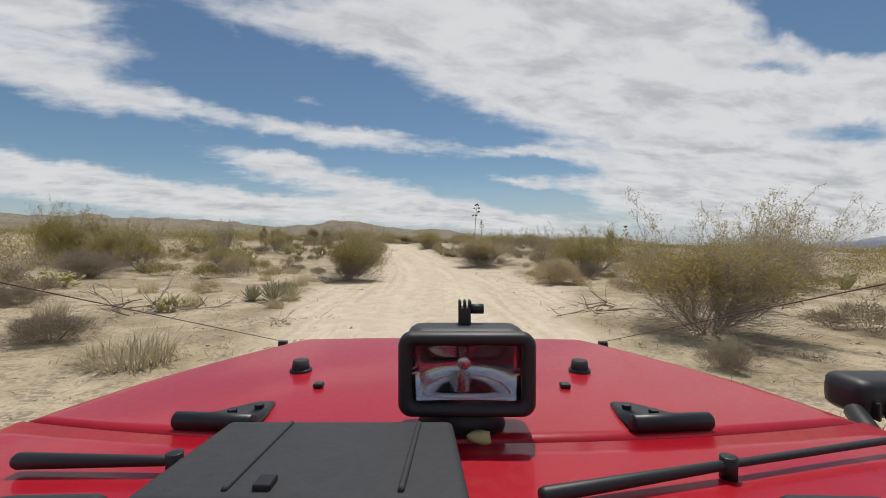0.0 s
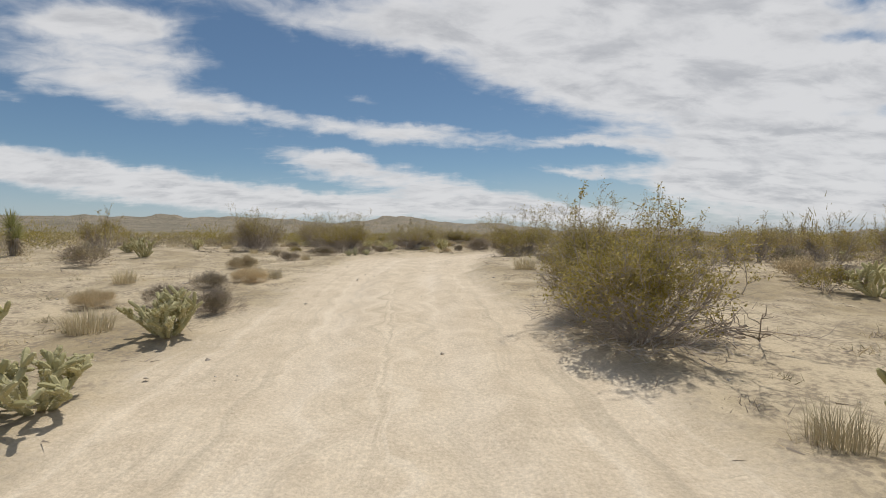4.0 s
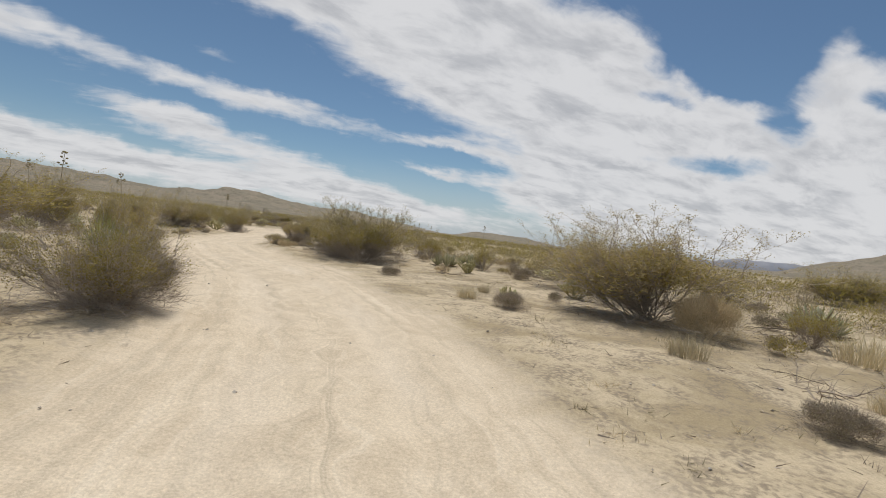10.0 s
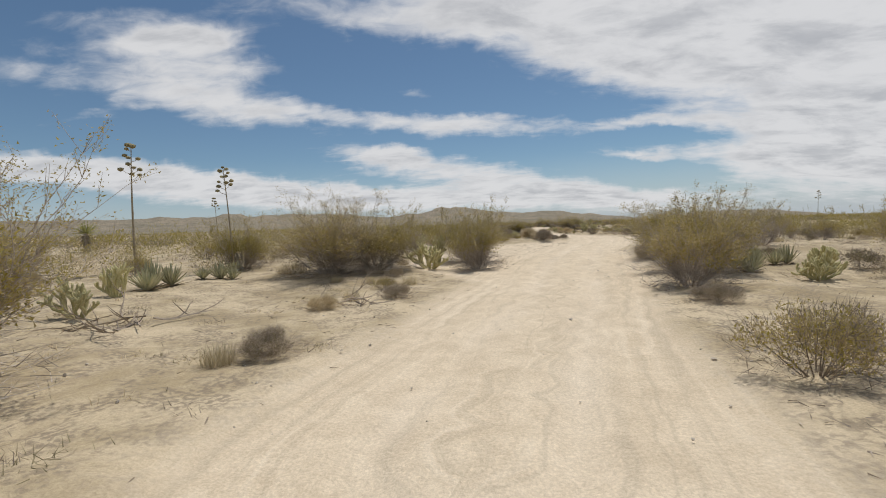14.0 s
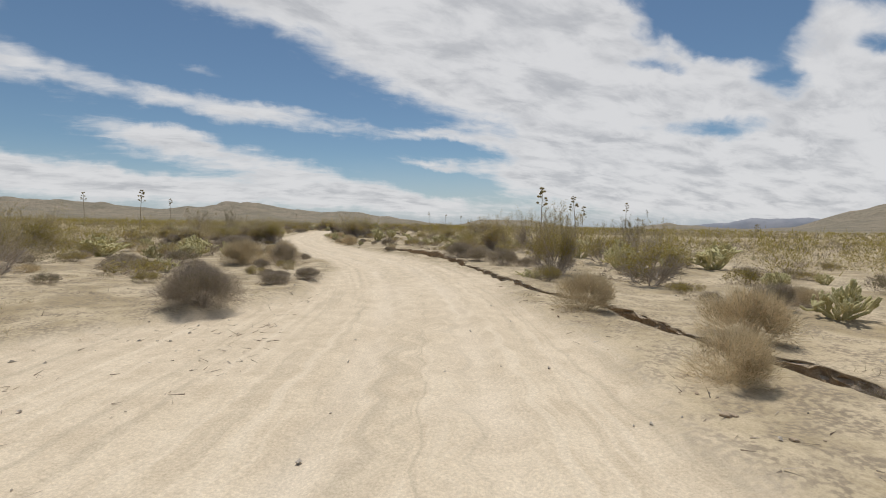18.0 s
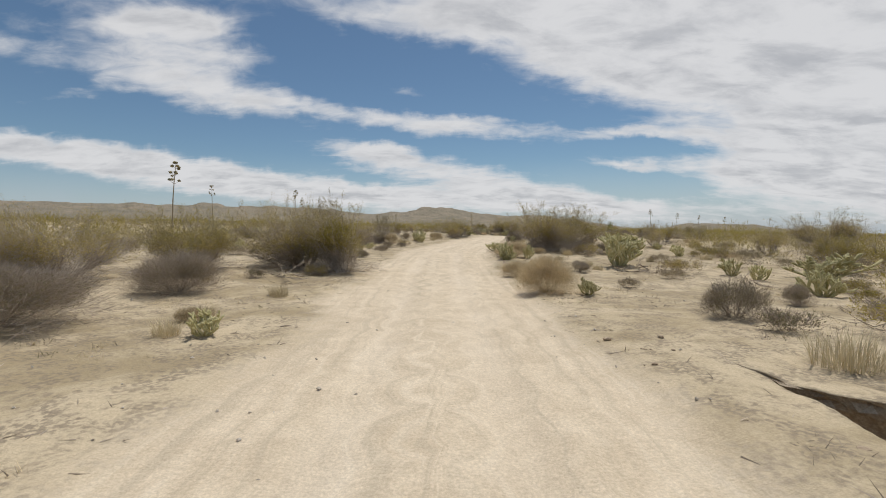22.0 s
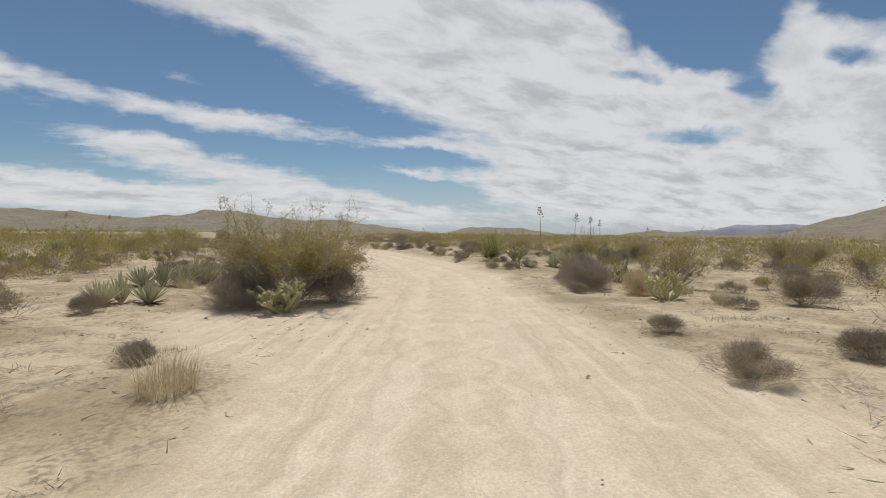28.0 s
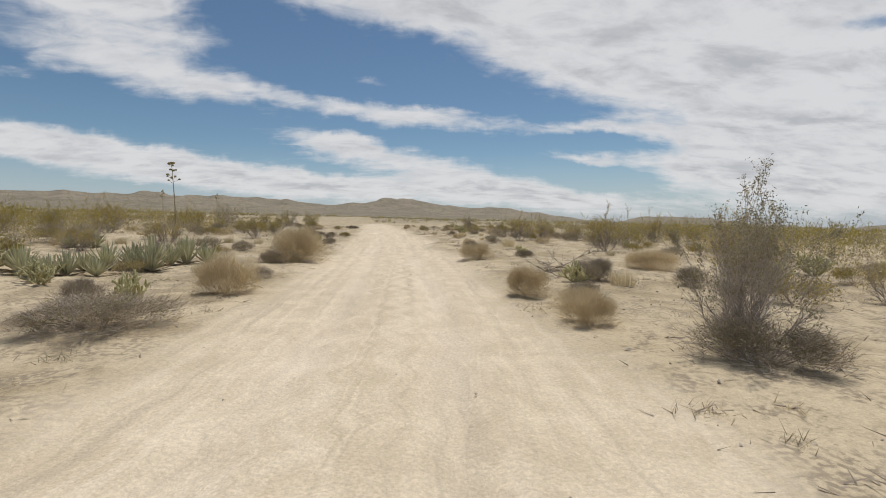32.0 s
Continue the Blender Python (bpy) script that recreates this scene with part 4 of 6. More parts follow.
def grow_husk(i):
    """A dead rosette, fallen over and half rotten: limp straps over a dark butt."""
    rng = np.random.default_rng(500 + i)
    out = []
    for j in range(3):
        a, leaf = j * 2.1 + i, Shape()
        c = (0.30 * math.cos(a), 0.20 * math.sin(a), 0.10 + 0.05 * (j % 2))
        rosette(leaf, rng, 80, 0.34, 0.024, c, 1.1, 2.1, 0.1, 0.0)
        rosette(leaf, rng, 40, 0.17, 0.030, c, 0.3, 1.5, 0.1, 0.0)
        out.append(("dead_rosette", leaf, DEAD_LEAF))
    butt = Shape()
    butt.tube([(-0.33, -0.05, 0.04), (-0.30, -0.04, 0.05), (-0.05, 0.03, 0.10), (0.22, 0.0, 0.08), (0.46, -0.05, 0.12)], [0.01, 0.05, 0.09, 0.08, 0.05], 9)
    return out + [("rotten_butt", butt, POD)]


def grow_log(i):
    rng = np.random.default_rng(520 + i)
    trunk = Shape()
    p = stem_path(rng, (-0.6, 0, 0.05), (1, 0.05, 0.02), 1.2, 7, 0.04, 0.10)
    trunk.tube(p, np.concatenate([[0.004], np.linspace(0.034, 0.020, len(p) - 1) * (1 + 0.12 * rng.normal(size=len(p) - 1))]), 8)
    stub = Shape()
    stub.tube([p[4], p[4] + (0.06, 0.05, 0.05), p[4] + (0.11, 0.10, 0.12)], [0.020, 0.014, 0.008], 6)
    return [("log", trunk, CREOSOTE_STEM), ("stub", stub, CREOSOTE_STEM)]


def grow_rock(i):
    me = bpy.data.meshes.new("stone")
    bm = rock_shape(480 + i, 0.5)
    bm.to_mesh(me)
    bm.free()
    me.materials.append(ROCK)
    return [("stone", me, ROCK)]


creosote = Kind("creosote_bush", "olive-green creosote bush with bare grey stems on sand", "bush", "creosote bushes by the track", grow_creosote, 6, wide=1.0)
creosote_lite = Kind("creosote_bush", "olive-green creosote bush out on the plain", "bush", "creosote bushes by the track", grow_creosote_lite, 5)
sparse = Kind("creosote_bush", "tall airy creosote bush, half bare, on sand", "bush", "creosote bushes by the track", grow_sparse, 3, wide=1.0)
woody = Kind("creosote_bush", "big half-dead creosote bush, a mass of grey twigs", "bush", "creosote bushes by the track", grow_woody, 2)
creosote_big = Kind("creosote_bush", "great spreading olive creosote bush with bare grey stems", "bush", "creosote bushes by the track", grow_creosote_big, 3)
woody_big = Kind("creosote_bush", "great half-dead creosote bush, a thicket of grey twigs", "bush", "creosote bushes by the track", grow_woody_big, 2)
sparse_big = Kind("creosote_bush", "tall airy creosote bush with thin arching stems", "bush", "creosote bushes by the track", grow_sparse_big, 2)
broad_bursage = Kind("bursage_bush", "broad dense grey-brown bush of fine dry twigs", "bush", "dry bushes by the track", grow_broad, 2, h=0.5)
broad_tan = Kind("dry_bush", "broad dense straw-tan bush of fine dry twigs", "bush", "dry bushes by the track", grow_broad_tan, 2, h=0.5)
green = Kind("palo_verde_bush", "bright fresh green leafy bush beside the track", "bush", "", grow_green, 1, wide=1.1)
bursage = Kind("bursage_bush", "low grey-brown dry twiggy bush on sandy ground", "bush", "dry bushes by the track", grow_bursage, 4, h=0.5)
bursage_lite = Kind("bursage_bush", "low grey-brown dry bush out on the plain", "bush", "dry bushes by the track", grow_bursage_lite, 4, h=0.5)
tan_bush = Kind("dry_bush", "rounded straw-tan dry bush on sandy ground", "bush", "dry bushes by the track", grow_tan, 3, h=0.5)
olive_bush = Kind("low_shrub", "low olive-grey shrub on sandy ground", "bush", "low shrubs by the track", grow_olive, 4, h=0.5)
grey_shrub = Kind("grey_shrub", "dense rounded grey-green shrub on sandy ground", "bush", "low shrubs by the track", grow_grey, 4, h=0.5)
tan_lite = Kind("dry_bush", "rounded straw-tan dry bush out on the plain", "bush", "dry bushes by the track", grow_tan_lite, 3, h=0.5)
grey_lite = Kind("grey_shrub", "rounded grey-green shrub out on the plain", "bush", "low shrubs by the track", grow_grey_lite, 3, h=0.5)
olive_lite = Kind("low_shrub", "low olive-grey shrub out on the plain", "bush", "low shrubs by the track", grow_olive_lite, 3, h=0.5)
grass = Kind("grass_tuft", "dry straw-coloured grass tuft in the sand", "grass", "grass tufts by the track", grow_grass, 4, h=0.4)
cholla = Kind("cholla_cactus", "yellow-green spiny jointed cholla cactus", "cactus", "cholla cacti by the track", grow_cholla, 5, h=0.8)
agave = Kind("agave", "blue-green desert agave rosette on sand", "agave", "agaves by the track", grow_agave, 4, h=0.45)
yucca = Kind("yucca", "spiky green yucca with a shaggy skirt of dead leaves", "yucca", "yuccas by the track", grow_yucca, 3, h=1.05)
yucca_clump = Kind("yucca", "broad clump of spiky yellow-green yucca leaves on sand", "yucca", "yuccas by the track", grow_yucca_clump, 2, h=0.9)
husk = Kind("dead_agave", "collapsed dead agave, a grey-brown heap on the bank's lip", "agave", "dead agaves on the bank", grow_husk, 3, h=0.32)
fallen = Kind("fallen_log", "weathered grey-brown log lying on the bank", "log", "", grow_log, 1, h=0.12)
stalk = Kind("agave_with_stalk", "agave with a tall dry flower stalk and seed pods", "agave", "flowering agaves on the plain", grow_stalk, 5, h=3.6)
pile = Kind("dead_branches", "tangle of dead grey branches lying on sand", "dead wood", "dead branches by the track", grow_pile, 4, h=0.28)
rock = Kind("stone", "small pale granite stone on sand", "stone", "stones by the track", grow_rock, 4, h=0.7)

# plants that stand out along the way
CREOSOTE_SPOTS = [  # x, y, height, breadth
    (-16.1, 32, 2.29, 0), (7.1, 39.5, 1.51, 1.72), (6.4, 73.7, 2.02, 2.33), (-0.4, 76.5, 1.76, 2.73), (35.5, 79.8, 2.3, 0), (16.2, 101.5, 1.73, 1.21),
    (15.2, 102.5, 1.84, 1.2), (23.7, 119.3, 1.8, 1.72), (31.4, 122.6, 1.6, 0), (19.4, 124.9, 1.94, 0), (35.1, 146.2, 1.95, 1.53), (12.2, 174.3, 2.3, 0),
    (19.8, 177.5, 1.52, 0), (45.7, 178.8, 1.64, 0), (32.3, 199.7, 1.14, 0),
]
for px, py, ph, pw in CREOSOTE_SPOTS:
    creosote.place(px, py, ph, width=pw)
CREOSOTE_BIG_SPOTS_A = [  # x, y, height, breadth
    (5.6, 6.2, 1.96, 2.62), (-0.1, 17.5, 1.83, 2.95), (10.5, 18.5, 2.03, 2.98), (-10.1, 22.7, 1.99, 2.6), (-13.3, 23.7, 2.4, 3.13), (1.2, 27.6, 1.88, 2.2),
    (1.2, 31.5, 1.58, 2.31), (7.1, 40.6, 1.45, 1.8), (9.2, 52.6, 1.75, 2.73), (1.5, 57.7, 1.91, 2.74), (-4.6, 63.6, 1.89, 2.27), (5.3, 82.3, 2.25, 4.65),
    (45.4, 83.2, 2.4, 5.6), (29.3, 88.3, 2.22, 4.3), (32.3, 93.4, 2.4, 4.4), (12.4, 96.3, 2.4, 5.84), (59.6, 98.2, 2.4, 7.49), (24.8, 99.8, 2.3, 3.67),
    (25.7, 103, 2.4, 4.55), (40.3, 103.6, 2.4, 4.39), (10.7, 104.7, 1.78, 1.85), (24.2, 104.8, 1.87, 2.07), (11.7, 107.6, 2.4, 2.13), (10.4, 109.8, 2.25, 2.16),
]
CREOSOTE_BIG_SPOTS_B = [  # x, y, height, breadth
    (13.6, 112.9, 2.37, 2.66), (24.8, 121.4, 1.84, 2.84), (14.9, 123.6, 2.23, 3.44), (16, 124.4, 1.97, 2.75), (26.3, 125.6, 1.68, 3.3), (10.7, 125.9, 1.87, 1.94),
    (19.3, 127.3, 2.19, 2.55), (40.2, 158.2, 2.08, 2.91), (14.5, 163.9, 2.4, 3.82), (23.8, 176.3, 1.93, 2.55), (28.1, 177.6, 2.1, 2.54), (26.4, 178.6, 2, 3.69),
    (37.2, 186.4, 2.4, 3.08), (38.5, 188.1, 2.07, 4.25), (32.6, 201.6, 1.53, 2.35), (39, 217.3, 2.21, 3.42), (39.5, 222.5, 1.81, 3.09), (59, 224.4, 1.58, 2.18),
]
for px, py, ph, pw in CREOSOTE_BIG_SPOTS_A + CREOSOTE_BIG_SPOTS_B:
    creosote_big.place(px, py, ph, width=pw)
WOODY_SPOTS = [  # x, y, height, breadth
    (0.4, 31.3, 1.32, 1), (-1.6, 40.7, 0.97, 0.84), (27, 193.8, 0.99, 1.21),
]
for px, py, ph, pw in WOODY_SPOTS:
    woody.place(px, py, ph, width=pw)
WOODY_BIG_SPOTS = [  # x, y, height, breadth
    (7.6, 24.3, 1.69, 3.23), (-2.3, 56.5, 1.9, 1.86), (0.1, 60.8, 1.88, 2.84), (17, 65, 1.83, 2.6), (4.9, 69.1, 1.85, 2.95), (18.5, 87.8, 1.4, 1.76),
    (24.5, 101.2, 1.81, 2.3), (44.4, 158, 2.2, 2.08), (22.2, 173.3, 1.65, 2.61), (57.3, 192.6, 2.2, 3.89), (22.4, 197.4, 1.17, 2.15), (37.6, 197.4, 1.79, 2.03),
    (31.8, 212.9, 1.55, 2.26), (61.9, 218, 1.83, 2.31),
]
for px, py, ph, pw in WOODY_BIG_SPOTS:
    woody_big.place(px, py, ph, width=pw)
SPARSE_SPOTS = [  # x, y, height, breadth
    (24.6, 101.3, 1.86, 1.68), (24.2, 191.7, 2.67, 1.6), (19.9, 199.9, 2.4, 0), (51.3, 243.4, 1.44, 1.33),
]
for px, py, ph, pw in SPARSE_SPOTS:
    sparse.place(px, py, ph, width=pw)
SPARSE_BIG_SPOTS = [  # x, y, height, breadth
    (17.3, 15.4, 2.74, 4.92), (14.7, 123.5, 2.29, 2.71), (44.2, 159.7, 2.8, 3.28), (26.1, 178.5, 2.3, 2.45), (36.9, 185.6, 1.62, 2.99), (38.9, 188, 2.34, 3.18),
    (39.7, 219.6, 1.87, 2.56),
]
for px, py, ph, pw in SPARSE_BIG_SPOTS:
    sparse_big.place(px, py, ph, width=pw)
GREEN_SPOTS = [  # x, y, height, breadth
    (42.8, 206.4, 1.44, 2.2),
]
for px, py, ph, pw in GREEN_SPOTS:
    green.place(px, py, ph, width=pw)
TAN_BUSH_SPOTS_A = [  # x, y, height, breadth
    (-4.6, 20.1, 0.88, 1.27), (9.8, 56.7, 0.8, 1.12), (10.9, 74.9, 0.5, 1.05), (13.7, 78, 1.07, 1.34), (29, 86.6, 1.22, 1.53), (17.1, 96.8, 0.81, 1.08),
    (15, 106.5, 0.66, 1.56), (25.2, 124.8, 0.7, 1.17), (30.5, 137.2, 0.77, 0.99), (32.6, 138.4, 1.01, 1.46), (36.9, 140, 0.53, 1.12), (31.7, 140.8, 0.97, 1.31),
    (27.4, 156.3, 1.3, 1.74), (33.8, 176.5, 0.65, 1.31), (34.5, 182.4, 0.97, 1.71), (37.4, 190.3, 0.59, 1.06), (27.7, 194, 0.91, 1.19), (30.8, 198.9, 0.8, 1.25),
    (47, 213.8, 0.88, 1.17), (50.3, 233.2, 0.68, 1.22), (43.9, 234.2, 0.52, 0.96), (44, 239.3, 1.01, 1.58), (50.1, 244.5, 0.56, 0.83), (49.9, 246.6, 0.75, 0.89),
]
TAN_BUSH_SPOTS_B = [  # x, y, height, breadth
    (44.6, 247.2, 0.93, 1.26), (50, 253.1, 0.73, 1.3),
]
for px, py, ph, pw in TAN_BUSH_SPOTS_A + TAN_BUSH_SPOTS_B:
    tan_bush.place(px, py, ph, width=pw)
BROAD_TAN_SPOTS = [  # x, y, height, breadth
    (7, 14.5, 1.06, 2.1), (18.6, 33.3, 1, 2.29), (16.8, 82.7, 1.21, 1.86), (25.8, 154.7, 1.3, 2.12), (34, 173.3, 1.1, 1.75), (55.1, 251.9, 0.74, 1.71),
    (44.4, 252.9, 1.3, 2.18),
]
for px, py, ph, pw in BROAD_TAN_SPOTS:
    broad_tan.place(px, py, ph, width=pw)
BURSAGE_SPOTS_A = [  # x, y, height, breadth
    (-4, 7.1, 0.51, 1.32), (-6.4, 10.4, 0.49, 1.29), (9.3, 16.3, 0.88, 1.32), (1.2, 34.6, 0.37, 1.12), (-1.4, 38.7, 0.39, 0), (1.6, 41.7, 0.49, 0),
    (11.6, 57.3, 0.59, 0.66), (8.9, 70, 0.63, 0.73), (18.7, 87.9, 1.1, 1.68), (30.6, 95.9, 0.36, 0), (32.2, 98.1, 0.67, 1.04), (13.7, 102.2, 0.44, 1.02),
    (28.8, 130.1, 0.68, 0), (35.3, 139.6, 0.71, 0.93), (40, 147.4, 0.76, 1.6), (35.1, 149.3, 0.84, 1.21), (35.9, 155.2, 1.1, 1.76), (15.3, 155.2, 1, 0),
    (25.5, 164.5, 0.24, 0.99), (36.5, 170.2, 0.86, 1.13), (38.7, 171.6, 0.58, 0.67), (34.7, 175, 0.38, 0.67), (25.7, 185.1, 0.56, 0.64), (26.2, 192.7, 0.64, 1.12),
]
BURSAGE_SPOTS_B = [  # x, y, height, breadth
    (36.3, 194.3, 0.83, 1.49), (48.8, 211, 0.86, 1.53), (54.9, 214.4, 0.77, 0), (35.3, 215.6, 0.51, 0.59), (51.1, 216.3, 0.54, 1.14), (55.1, 222.3, 1, 0),
    (50.1, 224.9, 0.46, 0.7), (48.7, 227, 0.57, 0.87), (43.8, 230.2, 0.52, 1.33), (44.1, 232.3, 0.47, 0.81), (52.3, 239.2, 0.61, 1.27), (44.2, 244.5, 0.52, 1.74),
    (53.6, 247.7, 0.51, 0.8), (51.8, 248.3, 0.67, 1.12),
]
for px, py, ph, pw in BURSAGE_SPOTS_A + BURSAGE_SPOTS_B:
    bursage.place(px, py, ph, width=pw)
BROAD_BURSAGE_SPOTS = [  # x, y, height, breadth
    (-8.3, 16.5, 1.09, 2.55), (11, 72.7, 1.3, 2.62), (28.5, 77.4, 1.06, 1.58), (23.5, 111.4, 1.2, 1.93), (33.2, 135, 1.12, 2.24), (25.2, 143.8, 1.01, 1.67),
    (24.9, 168.9, 1.2, 3.02), (25.4, 172.7, 1.1, 2.29), (20.7, 172.7, 1, 1.84), (26, 191, 1.2, 2.46), (17.2, 194.7, 1.04, 2.12), (23.9, 198.2, 1.08, 1.65),
    (34.4, 210.2, 1.02, 2.22), (46.7, 215.3, 0.98, 1.74), (37.9, 216.2, 1.2, 1.81), (47.4, 216.2, 1.1, 1.69), (40.1, 232.9, 1.01, 2.84), (59.3, 245.7, 1.05, 2.64),
]
for px, py, ph, pw in BROAD_BURSAGE_SPOTS:
    broad_bursage.place(px, py, ph, width=pw)
GREY_SHRUB_SPOTS = [  # x, y, height, breadth
    (-5.4, 30.3, 0.64, 1.4), (-0.9, 30.3, 0.6, 1), (1.2, 53.4, 0.58, 1.63), (16.6, 79.6, 0.52, 1.27), (16.6, 131.8, 0.91, 0.88), (35.5, 152.2, 0.85, 1.59),
    (27.4, 154.3, 1.2, 1.41), (27.6, 163.2, 0.38, 0.89), (24.8, 180.4, 0.88, 1.47), (28.4, 198, 0.64, 1.07), (39.9, 216.2, 1.06, 1.38), (39.8, 218.7, 0.46, 0.76),
    (53.4, 234.7, 0.79, 1.54), (44.6, 239.5, 1.2, 1.39), (51.1, 242.9, 0.6, 1.39),
]
for px, py, ph, pw in GREY_SHRUB_SPOTS:
    grey_shrub.place(px, py, ph, width=pw)
OLIVE_BUSH_SPOTS = [  # x, y, height, breadth
    (13.5, 28, 0.61, 0), (18.1, 61.9, 0.77, 1.04), (22.1, 113.8, 1, 1.59), (33.8, 144.8, 0.63, 1.03), (40.4, 193.7, 0.61, 0), (42.3, 236.7, 0.97, 0.89),
]
for px, py, ph, pw in OLIVE_BUSH_SPOTS:
    olive_bush.place(px, py, ph, width=pw)
CHOLLA_SPOTS_A = [  # x, y, height, breadth
    (-3.5, 9.7, 0.43, 0.72), (-7.4, 13.7, 0.51, 1.46), (-5.1, 23.6, 1.25, 0), (-3.8, 30.3, 0.94, 0.96), (-3.1, 30.3, 0.58, 0.97), (-1.8, 30.6, 0.82, 1.33),
    (6.7, 32.6, 0.78, 0.65), (1.4, 35.1, 0.22, 0.54), (7.1, 35.4, 0.9, 0.93), (7.2, 36.7, 0.81, 0.81), (1.7, 38.3, 0.61, 0.96), (-0.2, 39.8, 0.81, 1.08),
    (1.6, 40.4, 0.71, 0.93), (3.5, 64.1, 0.79, 1.2), (2, 66.7, 0.74, 1.15), (7.8, 71.6, 1.2, 1.41), (29.3, 72.8, 0.89, 1.38), (26.9, 73.4, 0.75, 1.49),
    (27.5, 76.1, 0.53, 1.18), (11.9, 77.6, 1.14, 1.2), (6.2, 77.8, 0.79, 1.1), (38.3, 85.8, 1.49, 1.8), (29.4, 98.3, 0.76, 0), (35, 99.5, 0.83, 2.03),
]
CHOLLA_SPOTS_B = [  # x, y, height, breadth
    (22.5, 109.1, 0.6, 0.5), (12.1, 117, 0.86, 0.75), (30.3, 119, 0.73, 1.22), (11, 119.3, 0.93, 0.83), (26.7, 119.7, 0.75, 0), (27.6, 120.8, 0.88, 0.9),
    (17.7, 125.4, 1.17, 0), (17.9, 126.7, 1.37, 0.76), (12.6, 137.3, 1, 0), (35.6, 138.7, 0.81, 0.98), (38.7, 141.6, 0.73, 0.97), (34, 145.7, 0.34, 0.83),
    (40.4, 146.3, 1.14, 1.38), (43.5, 146.7, 1.12, 2.24), (39.3, 147.6, 1.26, 1.2), (17.9, 149.6, 0.66, 0), (41.5, 149.6, 0.86, 1.6), (34.9, 151.7, 0.71, 0.94),
    (40.9, 151.9, 1.17, 1.85), (55.7, 155.1, 1.08, 1.8), (23.6, 157.2, 0.79, 1.23), (22, 158.6, 0.84, 1.31), (27.6, 159.8, 0.63, 1.05), (19.5, 160.3, 1.05, 2.33),
]
CHOLLA_SPOTS_C = [  # x, y, height, breadth
    (23.4, 160.4, 1, 1.58), (40.4, 163.2, 1.04, 0), (43.1, 164.2, 0.98, 0), (18.6, 164.6, 1.26, 0), (40.9, 166.6, 0.85, 0), (22.8, 167.5, 1.07, 2.07),
    (19.9, 168.3, 1.04, 0), (45.7, 168.9, 1.38, 2.26), (45.6, 172.2, 1.37, 1.52), (43.3, 172.3, 0.92, 0), (41.4, 174.2, 0.89, 0), (46, 176, 1.23, 1.82),
    (43.8, 177.1, 1.07, 1.97), (41.1, 177.5, 0.73, 0), (38.2, 179.8, 1.54, 1.75), (34.2, 181.5, 0.69, 0.61), (34, 181.6, 1, 1.26), (35.1, 181.9, 0.77, 0.57),
    (34.2, 186.2, 0.54, 1.13), (41.9, 187.4, 1.23, 1.71), (24.4, 189.6, 1.48, 2.03), (36.2, 193.9, 0.65, 0.65), (29.8, 194.9, 0.77, 0), (29.6, 196.3, 0.97, 1.39),
]
CHOLLA_SPOTS_D = [  # x, y, height, breadth
    (26.1, 199.8, 0.56, 0), (33.6, 202.9, 0.79, 1), (33.8, 207.5, 1.08, 1.26), (34.5, 208.1, 0.32, 0.43), (46.7, 212.7, 0.81, 1.11), (38.6, 215.4, 0.84, 1.36),
    (48.6, 216, 0.78, 0.86), (40.3, 218.4, 0.8, 0.69), (49.9, 219.1, 0.66, 0.8), (58.7, 221.5, 1.01, 0), (51.4, 225.6, 1.02, 1.41), (60.3, 228.6, 1.12, 1.42),
    (50.7, 229.9, 0.54, 0.53), (43.1, 230.3, 0.27, 0.71), (43.6, 232.8, 0.62, 0.61), (29.1, 236.2, 1.21, 0), (58.1, 237.4, 1.17, 1.15), (56.3, 238.7, 0.65, 0),
    (43.7, 245.9, 0.61, 0.55),
]
for px, py, ph, pw in CHOLLA_SPOTS_A + CHOLLA_SPOTS_B + CHOLLA_SPOTS_C + CHOLLA_SPOTS_D:
    cholla.place(px, py, ph, width=pw)
AGAVE_SPOTS_A = [  # x, y, height, breadth
    (-1.7, 10.9, 0.47, 1.14), (15.2, 17.8, 0.68, 1.17), (15.8, 20.4, 0.75, 1.28), (-7.1, 27, 0.74, 1.76), (7.7, 31.1, 0.71, 0.56), (7.3, 31.2, 0.68, 0.68),
    (8.7, 32.2, 0.48, 0.46), (7, 32.3, 0.57, 0.66), (11.2, 33.7, 0.4, 0.67), (13.4, 33.8, 0.31, 0.6), (7.9, 33.9, 0.55, 0.61), (7.6, 34.1, 0.45, 0.54),
    (8.5, 34.1, 0.4, 0.52), (13.2, 34.5, 0.45, 0.96), (10.2, 35.4, 0.28, 0), (10.8, 37.7, 0.27, 0), (12.1, 38.3, 0.39, 0.6), (2.4, 54.7, 0.4, 0.46),
    (18.1, 68, 0.3, 0.29), (6, 68.6, 0.44, 0.59), (32, 72.6, 0.64, 1.23), (11.9, 74.1, 0.35, 0.66), (28.3, 75.6, 0.75, 1.27), (31, 78.1, 0.5, 0),
]
